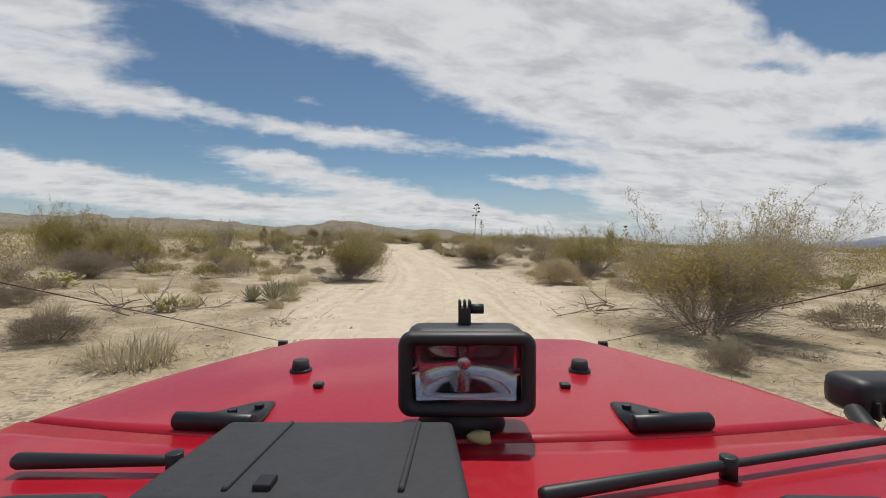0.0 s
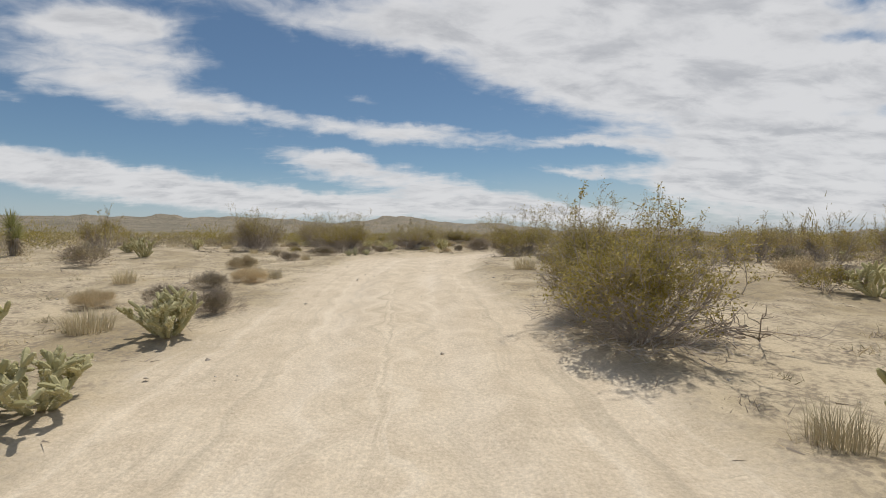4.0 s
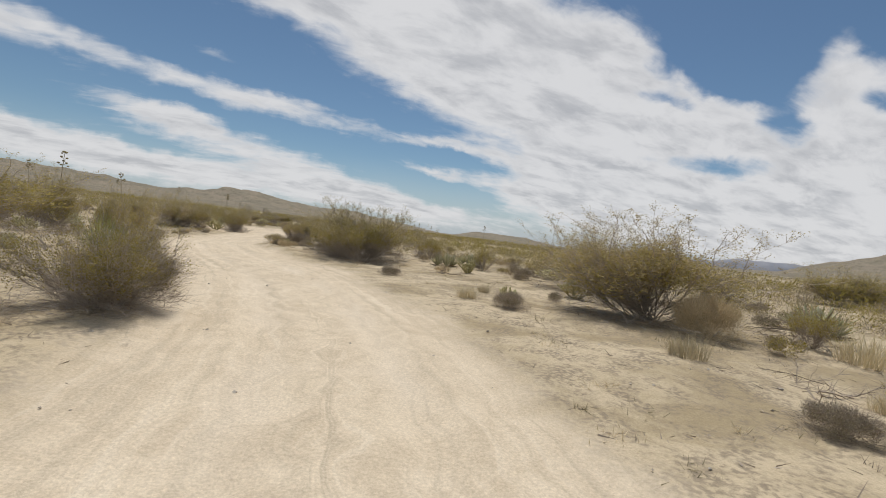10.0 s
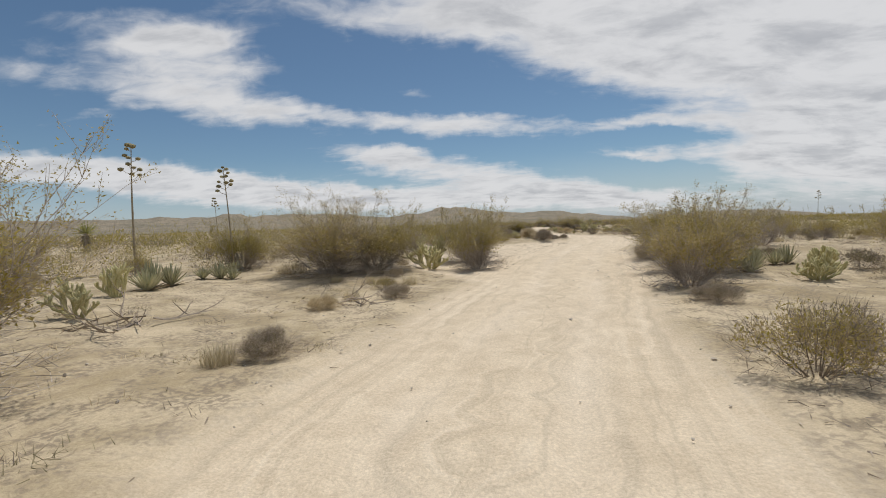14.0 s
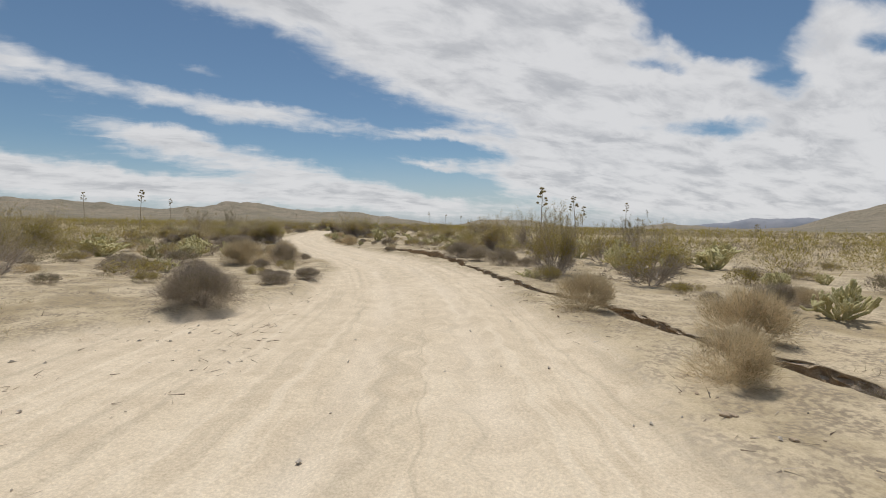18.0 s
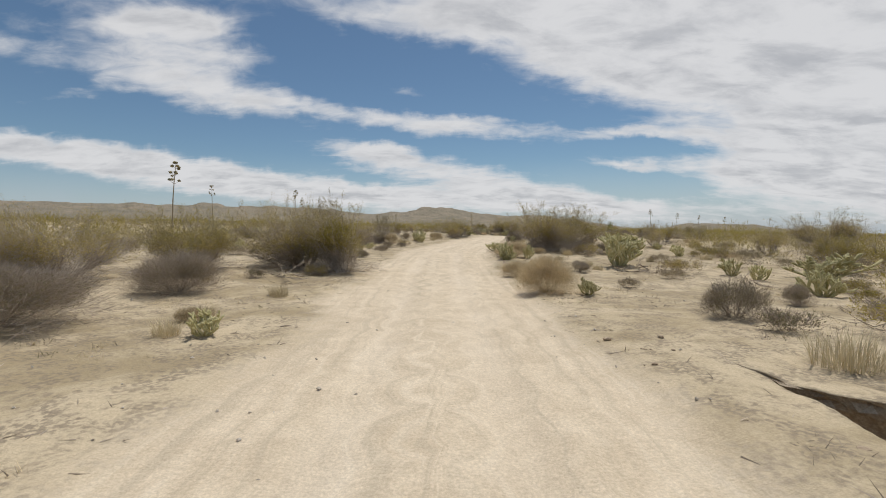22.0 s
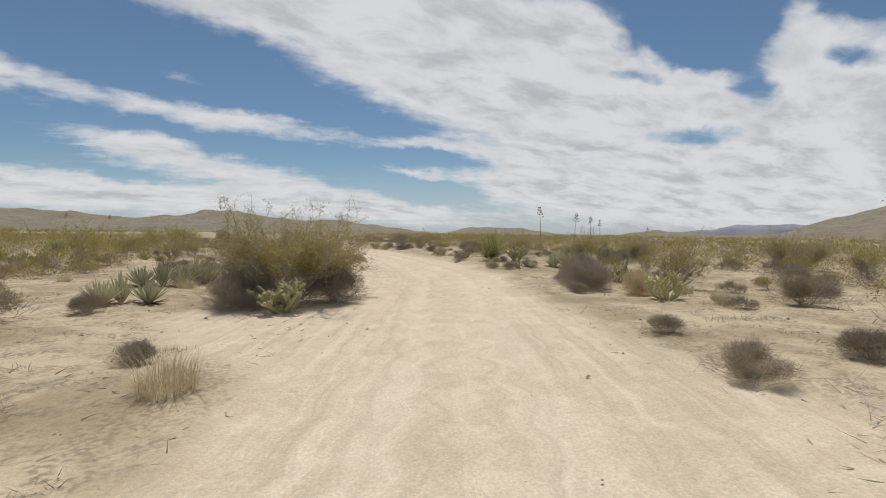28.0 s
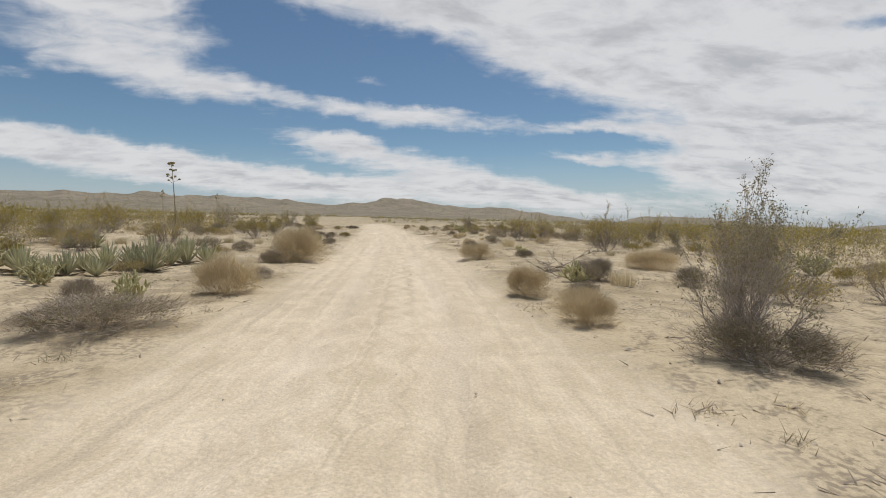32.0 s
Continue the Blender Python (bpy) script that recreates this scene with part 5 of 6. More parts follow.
AGAVE_SPOTS_B = [  # x, y, height, breadth
    (28.2, 78.2, 0.74, 1.63), (34.3, 82.2, 0.75, 1.67), (34.9, 87.6, 0.75, 2.39), (29.7, 101.3, 0.75, 0.98), (31.8, 102.8, 0.67, 1.29), (11.4, 110.5, 0.63, 1.01),
    (9.7, 112.9, 0.75, 1.05), (10.5, 113.5, 0.75, 1.22), (10.6, 121.1, 0.75, 1.06), (26.3, 121.4, 0.5, 0), (28, 122.5, 0.52, 0.86), (27.2, 122.7, 0.53, 0.87),
    (11.3, 123.2, 0.5, 0), (18.6, 185.7, 0.72, 1.03), (17.6, 195.7, 0.75, 1.38), (13, 200.3, 0.5, 0), (35.6, 216.7, 0.65, 0.72), (36, 219.4, 0.69, 0.92),
    (36.7, 221, 0.71, 0.91), (51, 222, 0.75, 0.86), (49.7, 222.4, 0.44, 0.71), (54.2, 225.3, 0.46, 0.53), (54.4, 226.2, 0.51, 0.78), (40.1, 231.3, 0.69, 0.85),
]
AGAVE_SPOTS_C = [  # x, y, height, breadth
    (41.9, 239.5, 0.42, 0.8), (58.3, 241.2, 0.75, 1.88), (40.4, 248.2, 0.56, 0.77), (41, 248.5, 0.52, 0.9), (41, 249.7, 0.59, 1.02), (41.7, 250.2, 0.75, 1.19),
    (41.9, 251.5, 0.69, 1.2), (35.6, 251.8, 0.5, 0), (36.4, 255.9, 0.65, 1.59),
]
for px, py, ph, pw in AGAVE_SPOTS_A + AGAVE_SPOTS_B + AGAVE_SPOTS_C:
    agave.place(px, py, ph, width=pw)
    for turn in (px * 7, px * 7 + 2.3):      # offsets grow round the old plant
        agave.place(px + 0.48 * math.cos(turn), py + 0.48 * math.sin(turn), ph * 0.75)
YUCCA_SPOTS = [  # x, y, height, breadth
    (20.2, 33.9, 1.62, 0), (23.3, 36.9, 2.4, 1.62), (-7.8, 43.7, 1.07, 0), (29.3, 44.4, 1.28, 0), (-8.9, 51.4, 1.68, 0.86), (6.3, 118.6, 1.91, 1.31),
    (3.9, 119.6, 2.4, 1.95), (1.7, 122.1, 2.2, 0), (-7.3, 140.1, 2.2, 0), (37.5, 192.1, 1.16, 0.91), (37.5, 192.9, 1.83, 1), (41.9, 194.4, 1.12, 0),
    (43.8, 196.1, 1.58, 0.72),
]
for px, py, ph, pw in YUCCA_SPOTS:
    yucca.place(px, py, ph, width=pw)
YUCCA_CLUMP_SPOTS = [  # x, y, height, breadth
    (12.4, 81, 1.05, 0.91), (17, 94.4, 1.17, 0.83), (50, 225.9, 1.68, 1.11),
]
for px, py, ph, pw in YUCCA_CLUMP_SPOTS:
    yucca_clump.place(px, py, ph, width=pw)
STALK_SPOTS = [  # x, y, height, breadth
    (15.3, 22.8, 2.5, 0), (9.1, 32, 3.83, 0.5), (11.9, 39.5, 2.73, 0.36), (56.1, 114.4, 3.35, 0), (10.6, 125.4, 3.87, 0.41), (6.1, 126.6, 5, 0.66),
    (51.5, 150.2, 2.01, 0), (39.2, 152.7, 3.63, 0.56), (-5.2, 153.5, 4.8, 0), (44.6, 156.6, 3.69, 0.7), (51.2, 163.9, 3.58, 0), (77.8, 185.6, 5, 1.17),
    (15.7, 188.5, 4.83, 0), (18.3, 204.2, 3.04, 0.47), (15.2, 211.5, 4.36, 0.65), (3.2, 217.3, 5, 1.97), (79, 240.9, 2.51, 0), (75.7, 248.8, 4.21, 0.65),
    (71.3, 249.7, 5, 0.65), (82.7, 253.5, 4.21, 0), (37.3, 260.3, 3.4, 0), (94.5, 263.8, 4.21, 1.12), (8.8, 314.2, 4.8, 0), (14.3, 321, 4.8, 0),
]
for px, py, ph, pw in STALK_SPOTS:
    stalk.place(px, py, ph)
PILE_SPOTS_A = [  # x, y, height, breadth
    (-1.2, 8.1, 0.17, 0.35), (-3.9, 9.4, 0.47, 1.63), (11.9, 15.5, 0.22, 0.59), (-1.1, 16.3, 0.43, 1.44), (-0.7, 26.8, 0.19, 0.39), (1.6, 37.1, 0.12, 0.57),
    (12.6, 62.3, 0.5, 1.15), (14.3, 62.3, 0.28, 0.45), (14.8, 63.8, 0.46, 1.4), (16.8, 67.5, 0.5, 0.72), (18.8, 68.8, 0.13, 0.7), (15.2, 77.3, 0.13, 0.36),
    (32.2, 86.5, 0.5, 1.48), (18.5, 92.4, 0.25, 0.9), (18.4, 93.2, 0.24, 0.66), (27.5, 96.7, 0.36, 0.98), (26.1, 112.8, 0.5, 1.22), (13.3, 116.2, 0.41, 1.69),
    (36.5, 145.5, 0.38, 0.63), (28.2, 156, 0.17, 0.53), (28.6, 157.6, 0.26, 0.47), (28.5, 162.1, 0.16, 0.36), (28, 164.9, 0.28, 0.46), (27.2, 174.7, 0.21, 0.58),
]
PILE_SPOTS_B = [  # x, y, height, breadth
    (26.8, 175.6, 0.31, 1.23), (35.2, 178.6, 0.15, 0.55), (38.1, 178.7, 0.2, 0.83), (34.3, 185.7, 0.19, 0.88), (35.1, 190.5, 0.29, 1.25), (26, 191.5, 0.5, 0.92),
]
for px, py, ph, pw in PILE_SPOTS_A + PILE_SPOTS_B:
    pile.place(px, py, ph, width=pw)
GRASS_SPOTS = [  # x, y, height, breadth
    (-2.5, 5.9, 0.44, 2.04), (0.6, 22.9, 0.19, 0.68), (7.5, 30.3, 0.55, 0.95), (10.4, 57.4, 0.61, 2.09), (31, 84.8, 0.8, 2.22), (14.3, 108.2, 0.49, 2.48),
    (14.8, 108.3, 0.39, 1.14), (16.3, 121.7, 0.26, 0.54), (13.4, 123.9, 0.61, 0), (36, 167.5, 0.51, 1.43), (52.8, 234.7, 0.5, 1.21), (45.6, 239.7, 0.49, 0.89),
]
for px, py, ph, pw in GRASS_SPOTS:
    grass.place(px, py, ph, width=pw)
ROCK_SPOTS = [  # x, y, height, breadth
    (-2.8, 27.4, 0.32, 0.41),
]
for px, py, ph, pw in ROCK_SPOTS:
    rock.place(px, py, ph)


# what the broken bank has let fall
for px, py, ph, pw in ((17.9, 68.5, 0.40, 1.1), (16.2, 66.0, 0.28, 0.9), (15.75, 65.2, 0.30, 1.1), (15.1, 63.85, 0.40, 1.3), (14.5, 63.0, 0.30, 1.0)):
    husk.place(px, py, ph, width=pw)
fallen.place(14.0, 61.2, 0.12, turn=0.75, width=1.25)


# ---- the rest of the scrub, sown at random ----
def edge_gap(x, y):
    """Above nothing only where the ground is not clean open sand."""
    return 0.9 - float(land([x], [y], True)[1][0])


def sow():
    rng = np.random.default_rng(7)
    kinds = [(creosote, 0.30, 0.9, 1.9), (sparse, 0.04, 1.3, 2.2), (bursage, 0.24, 0.35, 0.8), (tan_bush, 0.12, 0.35, 0.75),
             (olive_bush, 0.20, 0.4, 0.9), (grey_shrub, 0.22, 0.35, 0.85), (grass, 0.12, 0.25, 0.5), (cholla, 0.08, 0.45, 0.95), (pile, 0.05, 0.2, 0.4)]
    prob = np.cumsum([k[1] for k in kinds]) / sum(k[1] for k in kinds)
    for most, near, band, low in ((400, 2.7, 3.6, True), (1250, 6.0, 11.0, False)):
        n, tries = 0, 0
        while n < most and tries < 22000:
            tries += 1
            i = rng.integers(0, len(LINE) - 60)
            d = rng.choice([-1, 1]) * (near + band * rng.random())
            x, y = LINE[i, 0] + LDIR[i, 1] * d, LINE[i, 1] - LDIR[i, 0] * d
            if y < 3:
                continue
            kind, _, lo, hi = kinds[int(np.searchsorted(prob, rng.random()))]
            h = lo + (hi - lo) * rng.random() ** 1.3
            off = abs(nearest(np.array([x]), np.array([y]))[1][0])
            if off < 2.25 + 0.45 * h or (off < 6.5 and h > 0.5) or COUNT[kind.name] > 285:
                continue
            stand = np.array(TAKEN)
            if np.any((x - stand[:, 0]) ** 2 + (y - stand[:, 1]) ** 2 < (0.42 * h + 0.8 * stand[:, 2]) ** 2) or edge_gap(x, y) < 0.25 + 0.3 * h:
                continue
            if off > 5:
                kind = {id(creosote): creosote_lite, id(bursage): bursage_lite, id(tan_bush): tan_lite,
                        id(grey_shrub): grey_lite, id(olive_bush): olive_lite}.get(id(kind), kind)
            kind.place(x, y, h, rng.uniform(0, 6.283))
            n += 1


sow()


def scrub_mass(rng, x, y, kind, twigs, size):
    """Many bushes as loose leaf and twig tips; returns the tips' feet and the way they point."""
    n = len(x)
    tall = kind == 0
    h = np.where(tall, 0.7 + 1.3 * rng.random(n) ** 1.4, rng.uniform(0.3, 0.85, n))
    w = h * np.where(tall, rng.uniform(0.55, 0.85, n), rng.uniform(0.75, 1.1, n))
    z = land(x, y)
    q = rng.normal(size=(n, twigs, 3))
    q *= (rng.random((n, twigs)) ** 0.4 / np.linalg.norm(q, axis=2))[..., None]
    lump = 1 + 0.25 * np.sin(3 * np.arctan2(q[..., 1], q[..., 0]) + rng.uniform(0, 6.28, (n, 1)))
    p = q * np.stack([w, w, h * 0.52], 1)[:, None] * lump[..., None]
    p[..., 2] = np.abs(p[..., 2] + 0.40 * h[:, None])
    d = q * 0.6 + rng.normal(scale=0.45, size=q.shape) + (0, 0, 0.55)
    p += np.stack([x, y, z], 1)[:, None]
    return p.reshape(-1, 3), d.reshape(-1, 3), np.repeat(h, twigs) * size


def far_scrub():
    """Everything out on the plain that nobody could count."""
    rng = np.random.default_rng(11)
    looks = [(CREOSOTE_LEAF, "olive desert scrub spread over the plain", "olive_scrub"), (DRY_TWIG, "grey-brown dry scrub spread over the plain", "grey_scrub"),
             (TAN_TWIG, "tan dry brush spread over the plain", "tan_scrub"), (SCRUB_LEAF, "grey-green low scrub spread over the plain", "grey_green_scrub")]
    masses = [Shape() for _ in looks]
    # low dry weeds between the bushes along the verges
    i, r = rng.integers(0, len(LINE) - 50, 19000), 2.1 + 9.5 * rng.random(19000) ** 0.9
    r = r * rng.choice([-1, 1], 19000)
    x, y = LINE[i, 0] + LDIR[i, 1] * r, LINE[i, 1] - LDIR[i, 0] * r
    off = np.abs(nearest(x, y)[1])
    keep = (off > 2.25) & (y > 2) & (land(x, y, True)[1] < 0.4) & (rng.random(19000) < 0.08 + smooth(wave(x, y, 3.4, 61), -0.1, 0.7))
    x, y = x[keep], y[keep]
    z, kind = land(x, y), rng.integers(1, 4, len(x))
    for k in (1, 2, 3):
        sel = kind == k
        m = 26
        q = rng.normal(size=(sel.sum(), m, 3)) * (0.10, 0.10, 0) * rng.uniform(0.6, 1.5, (sel.sum(), 1, 1))
        q += np.stack([x[sel], y[sel], z[sel]], 1)[:, None]
        q = q.reshape(-1, 3)
        masses[k].slivers(q, rng.normal(scale=0.7, size=q.shape) + (0, 0, 0.75), 0.09, 0.008, rng)

    # distance band from the road, the box that holds it, bushes per square metre, twigs each, their length and width
    for lo, hi, x0, x1, y1, rho, twigs, size, width in (
            (12, 27, -30, 90, 280, 0.75, 150, 0.14, 0.026),
            (27, 90, -95, 155, 345, 0.50, 44, 0.25, 0.066), (90, 420, -370, 440, 680, 0.034, 30, 0.40, 0.17)):
        n = int((x1 - x0) * (y1 - 1) * rho)
        x, y = rng.uniform(x0, x1, n), rng.uniform(1, y1, n)
        off = np.abs(nearest(x, y)[1])
        clear = 0.5 + 0.5 * wave(x, y, 9, 31)      # open patches between the thickets
        keep = (off > lo) & (off < hi) & (rng.random(n) < 0.4 + 1.1 * clear)
        x, y = x[keep], y[keep]
        kind = np.searchsorted([0.30, 0.50, 0.70] if hi < 30 else [0.16, 0.42, 0.62], rng.random(len(x)))
        for k in range(4):
            sel = kind == k
            p, d, ln = scrub_mass(rng, x[sel], y[sel], kind[sel], twigs, size)
            masses[k].slivers(p, d, ln, width, rng)
    for m, (mat, label, name) in zip(masses, looks):
        tagged(new(name, m.mesh(name, mat)), label, "scrub", kind="stuff")


far_scrub()


def ground_litter():
    """Twigs, chips and pebbles strewn beside the track."""
    rng = np.random.default_rng(19)
    twig, chip = Shape(), Shape()
    n = 70000
    i = rng.integers(0, len(LINE) - 70, n)
    d = rng.choice([-1, 1], n) * (2.0 + 9 * rng.random(n) ** 1.3)
    x, y = LINE[i, 0] + LDIR[i, 1] * d + rng.normal(scale=0.3, size=n), LINE[i, 1] - LDIR[i, 0] * d
    off = np.abs(nearest(x, y)[1])
    keep = (off > 2.1) & (rng.random(n) < 0.15 + 1.0 * smooth(wave(x, y, 2.6, 33), -0.1, 0.7))
    x, y = x[keep], y[keep]
    p = np.stack([x, y, land(x, y) + 0.006], 1)
    twig.slivers(p, rng.normal(size=p.shape) * (1, 1, 0.15) + (0, 0, 0.15), 0.14, 0.014, rng)
    n = 5200
    i = rng.integers(0, len(LINE) - 70, n)
    d = rng.choice([-1, 1], n) * (0.2 + 6 * rng.random(n) ** 0.8)
    x, y = LINE[i, 0] + LDIR[i, 1] * d, LINE[i, 1] - LDIR[i, 0] * d
    rr = np.where(np.abs(d) < 2.0, 0.008, 0.012) + 0.022 * rng.random(n) ** 3
    for px, py, h, r in zip(x, y, land(x, y), rr):
        o = rng.normal(scale=0.25, size=(6, 3)) * r
        v = np.array([(1, 0, 0), (0, 1, 0), (-1, 0, 0), (0, -1, 0), (0, 0, 0.7), (0, 0, -0.7)]) * r + o + (px, py, h + r * 0.3)
        chip.add(v, [(0, 1, 4), (1, 2, 4), (2, 3, 4), (3, 0, 4), (1, 0, 5), (2, 1, 5), (3, 2, 5), (0, 3, 5)])
    tagged(new("ground_litter", twig.mesh("ground_litter", DRY_TWIG)), "dry twigs and stem bits strewn on the sand", "litter", kind="stuff")
    tagged(new("pebbles", chip.mesh("pebbles", ROCK)), "small pale pebbles strewn on the sand", "pebbles", kind="stuff")


ground_litter()


def bank_clods():
    """Broken lumps of crust along the road's cut banks."""
    rng = np.random.default_rng(23)
    s = Shape()
    for (a0, a1), side, n in ((GULLY, 1, 160), (CUT1, 1, 1500), (CUT1, -1, 90), (CUT2, 1, 60)):
        for _ in range(n):
            i = int(np.argmin(np.abs(LARC - rng.uniform(a0 - 2, a1 + 2))))
            d = side * (2.3 + rng.gamma(2.0, 0.25) + (1.0 * rng.random() if (a0, a1) == CUT1 else 0.0))
            x, y = LINE[i, 0] + LDIR[i, 1] * d, LINE[i, 1] - LDIR[i, 0] * d
            r = 0.010 + 0.040 * rng.random() ** 3.0
            bm = CLODS[rng.integers(0, len(CLODS))]
            t = rng.uniform(0, 6.283)
            rot = np.array([[math.cos(t), -math.sin(t), 0], [math.sin(t), math.cos(t), 0], [0, 0, 1]])
            s.add((bm[0] * (1.3, 1.0, 0.7)) @ rot * r + (x, y, land_z(x, y) + r * 0.2), bm[1])
    tagged(new("bank_rubble", s.mesh("bank_rubble", CLOD)), "crumbled brown soil clods along the cut bank", "soil", kind="stuff")


def build_gully():
    """The trench's two raw walls and floor, with the crust that overhangs them."""
    along = np.arange(GULLY[0] - 0.4, GULLY[1] + 0.4, 0.07)
    px, py = np.interp(along, LARC, LINE[:, 0]), np.interp(along, LARC, LINE[:, 1])
    tx, ty = np.gradient(px), np.gradient(py)
    n = np.hypot(tx, ty)
    nx, ny = ty / n, -tx / n
    near, wide, deep = gully_form(along)
    zero = 0 * along
    wide = np.maximum(wide, 0.04)

    def ground(d):
        return land(px + nx * d, py + ny * d, carve=False)

    lip_a, lip_b = ground(near) + 0.012, ground(near + wide) + 0.012
    rows = []

    def row(d, z):
        rows.append(np.stack([px + nx * d, py + ny * d, z], 1))

    def rough(k, a=1.0):
        return a * np.minimum(1, deep * 3) * (0.05 * wave(along * 2.3 + 5 * k, zero + 0.6 * k, 0.9, 55) + 0.028 * wave(along * 3.1, zero + 1.7 * k, 0.35, 56))

    for back, up in ((0.85, -0.03), (0.72, 0.012), (0.50, 0.016), (0.30, 0.016), (0.12, 0.014)):
        row(near - back, ground(near - back) + up)
    row(near + 0.3 * rough(1), lip_a)
    for k, v in enumerate((0.15, 0.4, 0.7, 0.95)):
        row(near + wide * (0.05 + 0.16 * v) + rough(2 + k, 0.7), lip_a - deep * v)
    row(near + wide * 0.45 + rough(7), np.minimum(lip_a, lip_b) - deep * 1.03)
    row(near + wide * 0.72 + rough(8), np.minimum(lip_a, lip_b) - deep * 1.0)
    for k, (u, v) in enumerate(((0.86, 0.93), (0.95, 0.82), (0.99, 0.68), (1.02, 0.54), (1.03, 0.40), (1.02, 0.27), (1.00, 0.15), (0.985, 0.06))):
        row(near + wide * u + rough(9 + k), lip_b - deep * v + 0.4 * rough(20 + k))
    row(near + wide + 0.3 * rough(30), lip_b)
    for back, up in ((0.12, 0.014), (0.30, 0.016), (0.50, 0.016), (0.72, 0.012), (0.85, -0.03)):
        row(near + wide + back, ground(near + wide + back) + up)
    w, m = len(along), len(rows)
    faces = [(i * w + j, i * w + j + 1, (i + 1) * w + j + 1, (i + 1) * w + j) for i in range(m - 1) for j in range(w - 1)]
    verts = np.concatenate(rows)
    wall = [0 if 4 < i < 20 else 1 for i in range(m - 1) for j in range(w - 1)]
    me = mesh_of("gully", verts, faces, [BANK, SAND], wall)
    _, track, ruts, way, _ = land(verts[:, 0], verts[:, 1], True)
    me.attributes.new("track", "FLOAT", "POINT").data.foreach_set("value", track)
    me.attributes.new("rut", "FLOAT", "POINT").data.foreach_set("value", ruts)
    me.attributes.new("way", "FLOAT_VECTOR", "POINT").data.foreach_set("vector", way.ravel())
    me.polygons.foreach_set("use_smooth", [q == 1 for q in wall])
    ob = new("gully", me)
    tagged(ob, "gully with raw brown earth walls washed out beside the road", "gully", kind="structure")


def bank_material():
    mat, k, b = material("raw_bank_soil", 0.95)
    p = where(k)
    crumb, grit, lay = k.noise(p, 6, 6, 0.7, 0.5), k.noise(p, 34, 4, 0.7), k.noise(p, 1.3, 4, 0.6)
    nrm = k.add("ShaderNodeSeparateXYZ")
    k.t.links.new(k.add("ShaderNodeNewGeometry").outputs["Normal"], nrm.inputs[0])
    crust = k.mix(k.step(lay, 0.35, 0.65), (0.61, 0.515, 0.385), (0.47, 0.385, 0.28))
    raw = k.mix(k.step(crumb, 0.35, 0.65), (0.50, 0.39, 0.26), (0.36, 0.27, 0.175))
    col = k.mix(k.step(k.m("ADD", nrm.outputs[2], k.m("MULTIPLY", k.m("SUBTRACT", crumb, 0.5), 0.5)), 0.55, 0.85), raw, crust)
    tint = k.mix(k.step(grit, 0.25, 0.8), (0.75, 0.74, 0.73), (1.15, 1.15, 1.15))
    k.put(b.inputs["Base Color"], k.mix(1.0, col, tint, "MULTIPLY"))
    bump(k, b, k.m("ADD", crumb, k.m("MULTIPLY", grit, 0.4)), 1.0, 0.06)
    b.inputs["Specular IOR Level"].default_value = 0.1
    return mat


BANK = bank_material()
build_gully()

CLODS = [clod(i * 3.1) for i in range(6)]
CLOD = bark_material("crumbled_soil", (0.30, 0.225, 0.15), (0.45, 0.355, 0.25), 14)
bank_clods()


# ---- the red off-road car, standing where the shot begins ----
def paint_material():
    mat, k, b = material("red_car_paint", 0.28)
    p = where(k)
    n = k.noise(p, 5, 4, 0.6)
    dust = k.noise(p, 60, 4, 0.7)
    col = k.mix(k.step(n, 0.3, 0.8), (0.40, 0.004, 0.016), (0.46, 0.007, 0.022))
    col = k.mix(k.m("MULTIPLY", k.step(dust, 0.52, 0.75), k.m("MULTIPLY", k.step(k.noise(p, 3.0, 4, 0.6), 0.4, 0.75), 0.6)), col, (0.46, 0.08, 0.07))
    k.put(b.inputs["Base Color"], col)
    b.inputs["Coat Weight"].default_value = 0.35
    b.inputs["Specular IOR Level"].default_value = 0.25
    b.inputs["Coat Roughness"].default_value = 0.06
    k.put(b.inputs["Roughness"], k.m("ADD", 0.28, k.m("MULTIPLY", dust, 0.2)))
    return mat


def plain_material(name, col, rough, metal=0.0, grain=40, spread=0.25, relief=0.3):
    mat, k, b = material(name, rough)
    n = k.noise(where(k), grain, 4, 0.65)
    k.put(b.inputs["Base Color"], k.mix(n, tuple(c * (1 - spread) for c in col), tuple(c * (1 + spread) for c in col)))
    b.inputs["Metallic"].default_value = metal
    bump(k, b, n, relief, 0.002)
    return mat


def glass_material():
    mat, k, b = material("clear_lens", 0.02)
    b.inputs["Transmission Weight"].default_value = 1.0
    b.inputs["IOR"].default_value = 1.35
    b.inputs["Base Color"].default_value = (0.95, 0.97, 1.0, 1)
    return mat


RED = paint_material()
BLACK = plain_material("black_plastic", (0.022, 0.022, 0.024), 0.5)
RUBBER = plain_material("dark_rubber", (0.035, 0.036, 0.040), 0.75, 0, 55, 0.4, 0.6)
STEEL = plain_material("black_coated_steel", (0.03, 0.03, 0.032), 0.4, 0.4)
CHROME = plain_material("bright_reflector", (0.42, 0.42, 0.44), 0.12, 1.0, 8, 0.05, 0.05)
GLASS = glass_material()
TYRE = plain_material("tyre_rubber", (0.02, 0.02, 0.02), 0.9)
RAG = plain_material("yellowed_cloth", (0.55, 0.46, 0.22), 0.9, 0, 90, 0.3, 0.8)
CABLE = plain_material("steel_cable", (0.10, 0.09, 0.08), 0.5, 0.6)


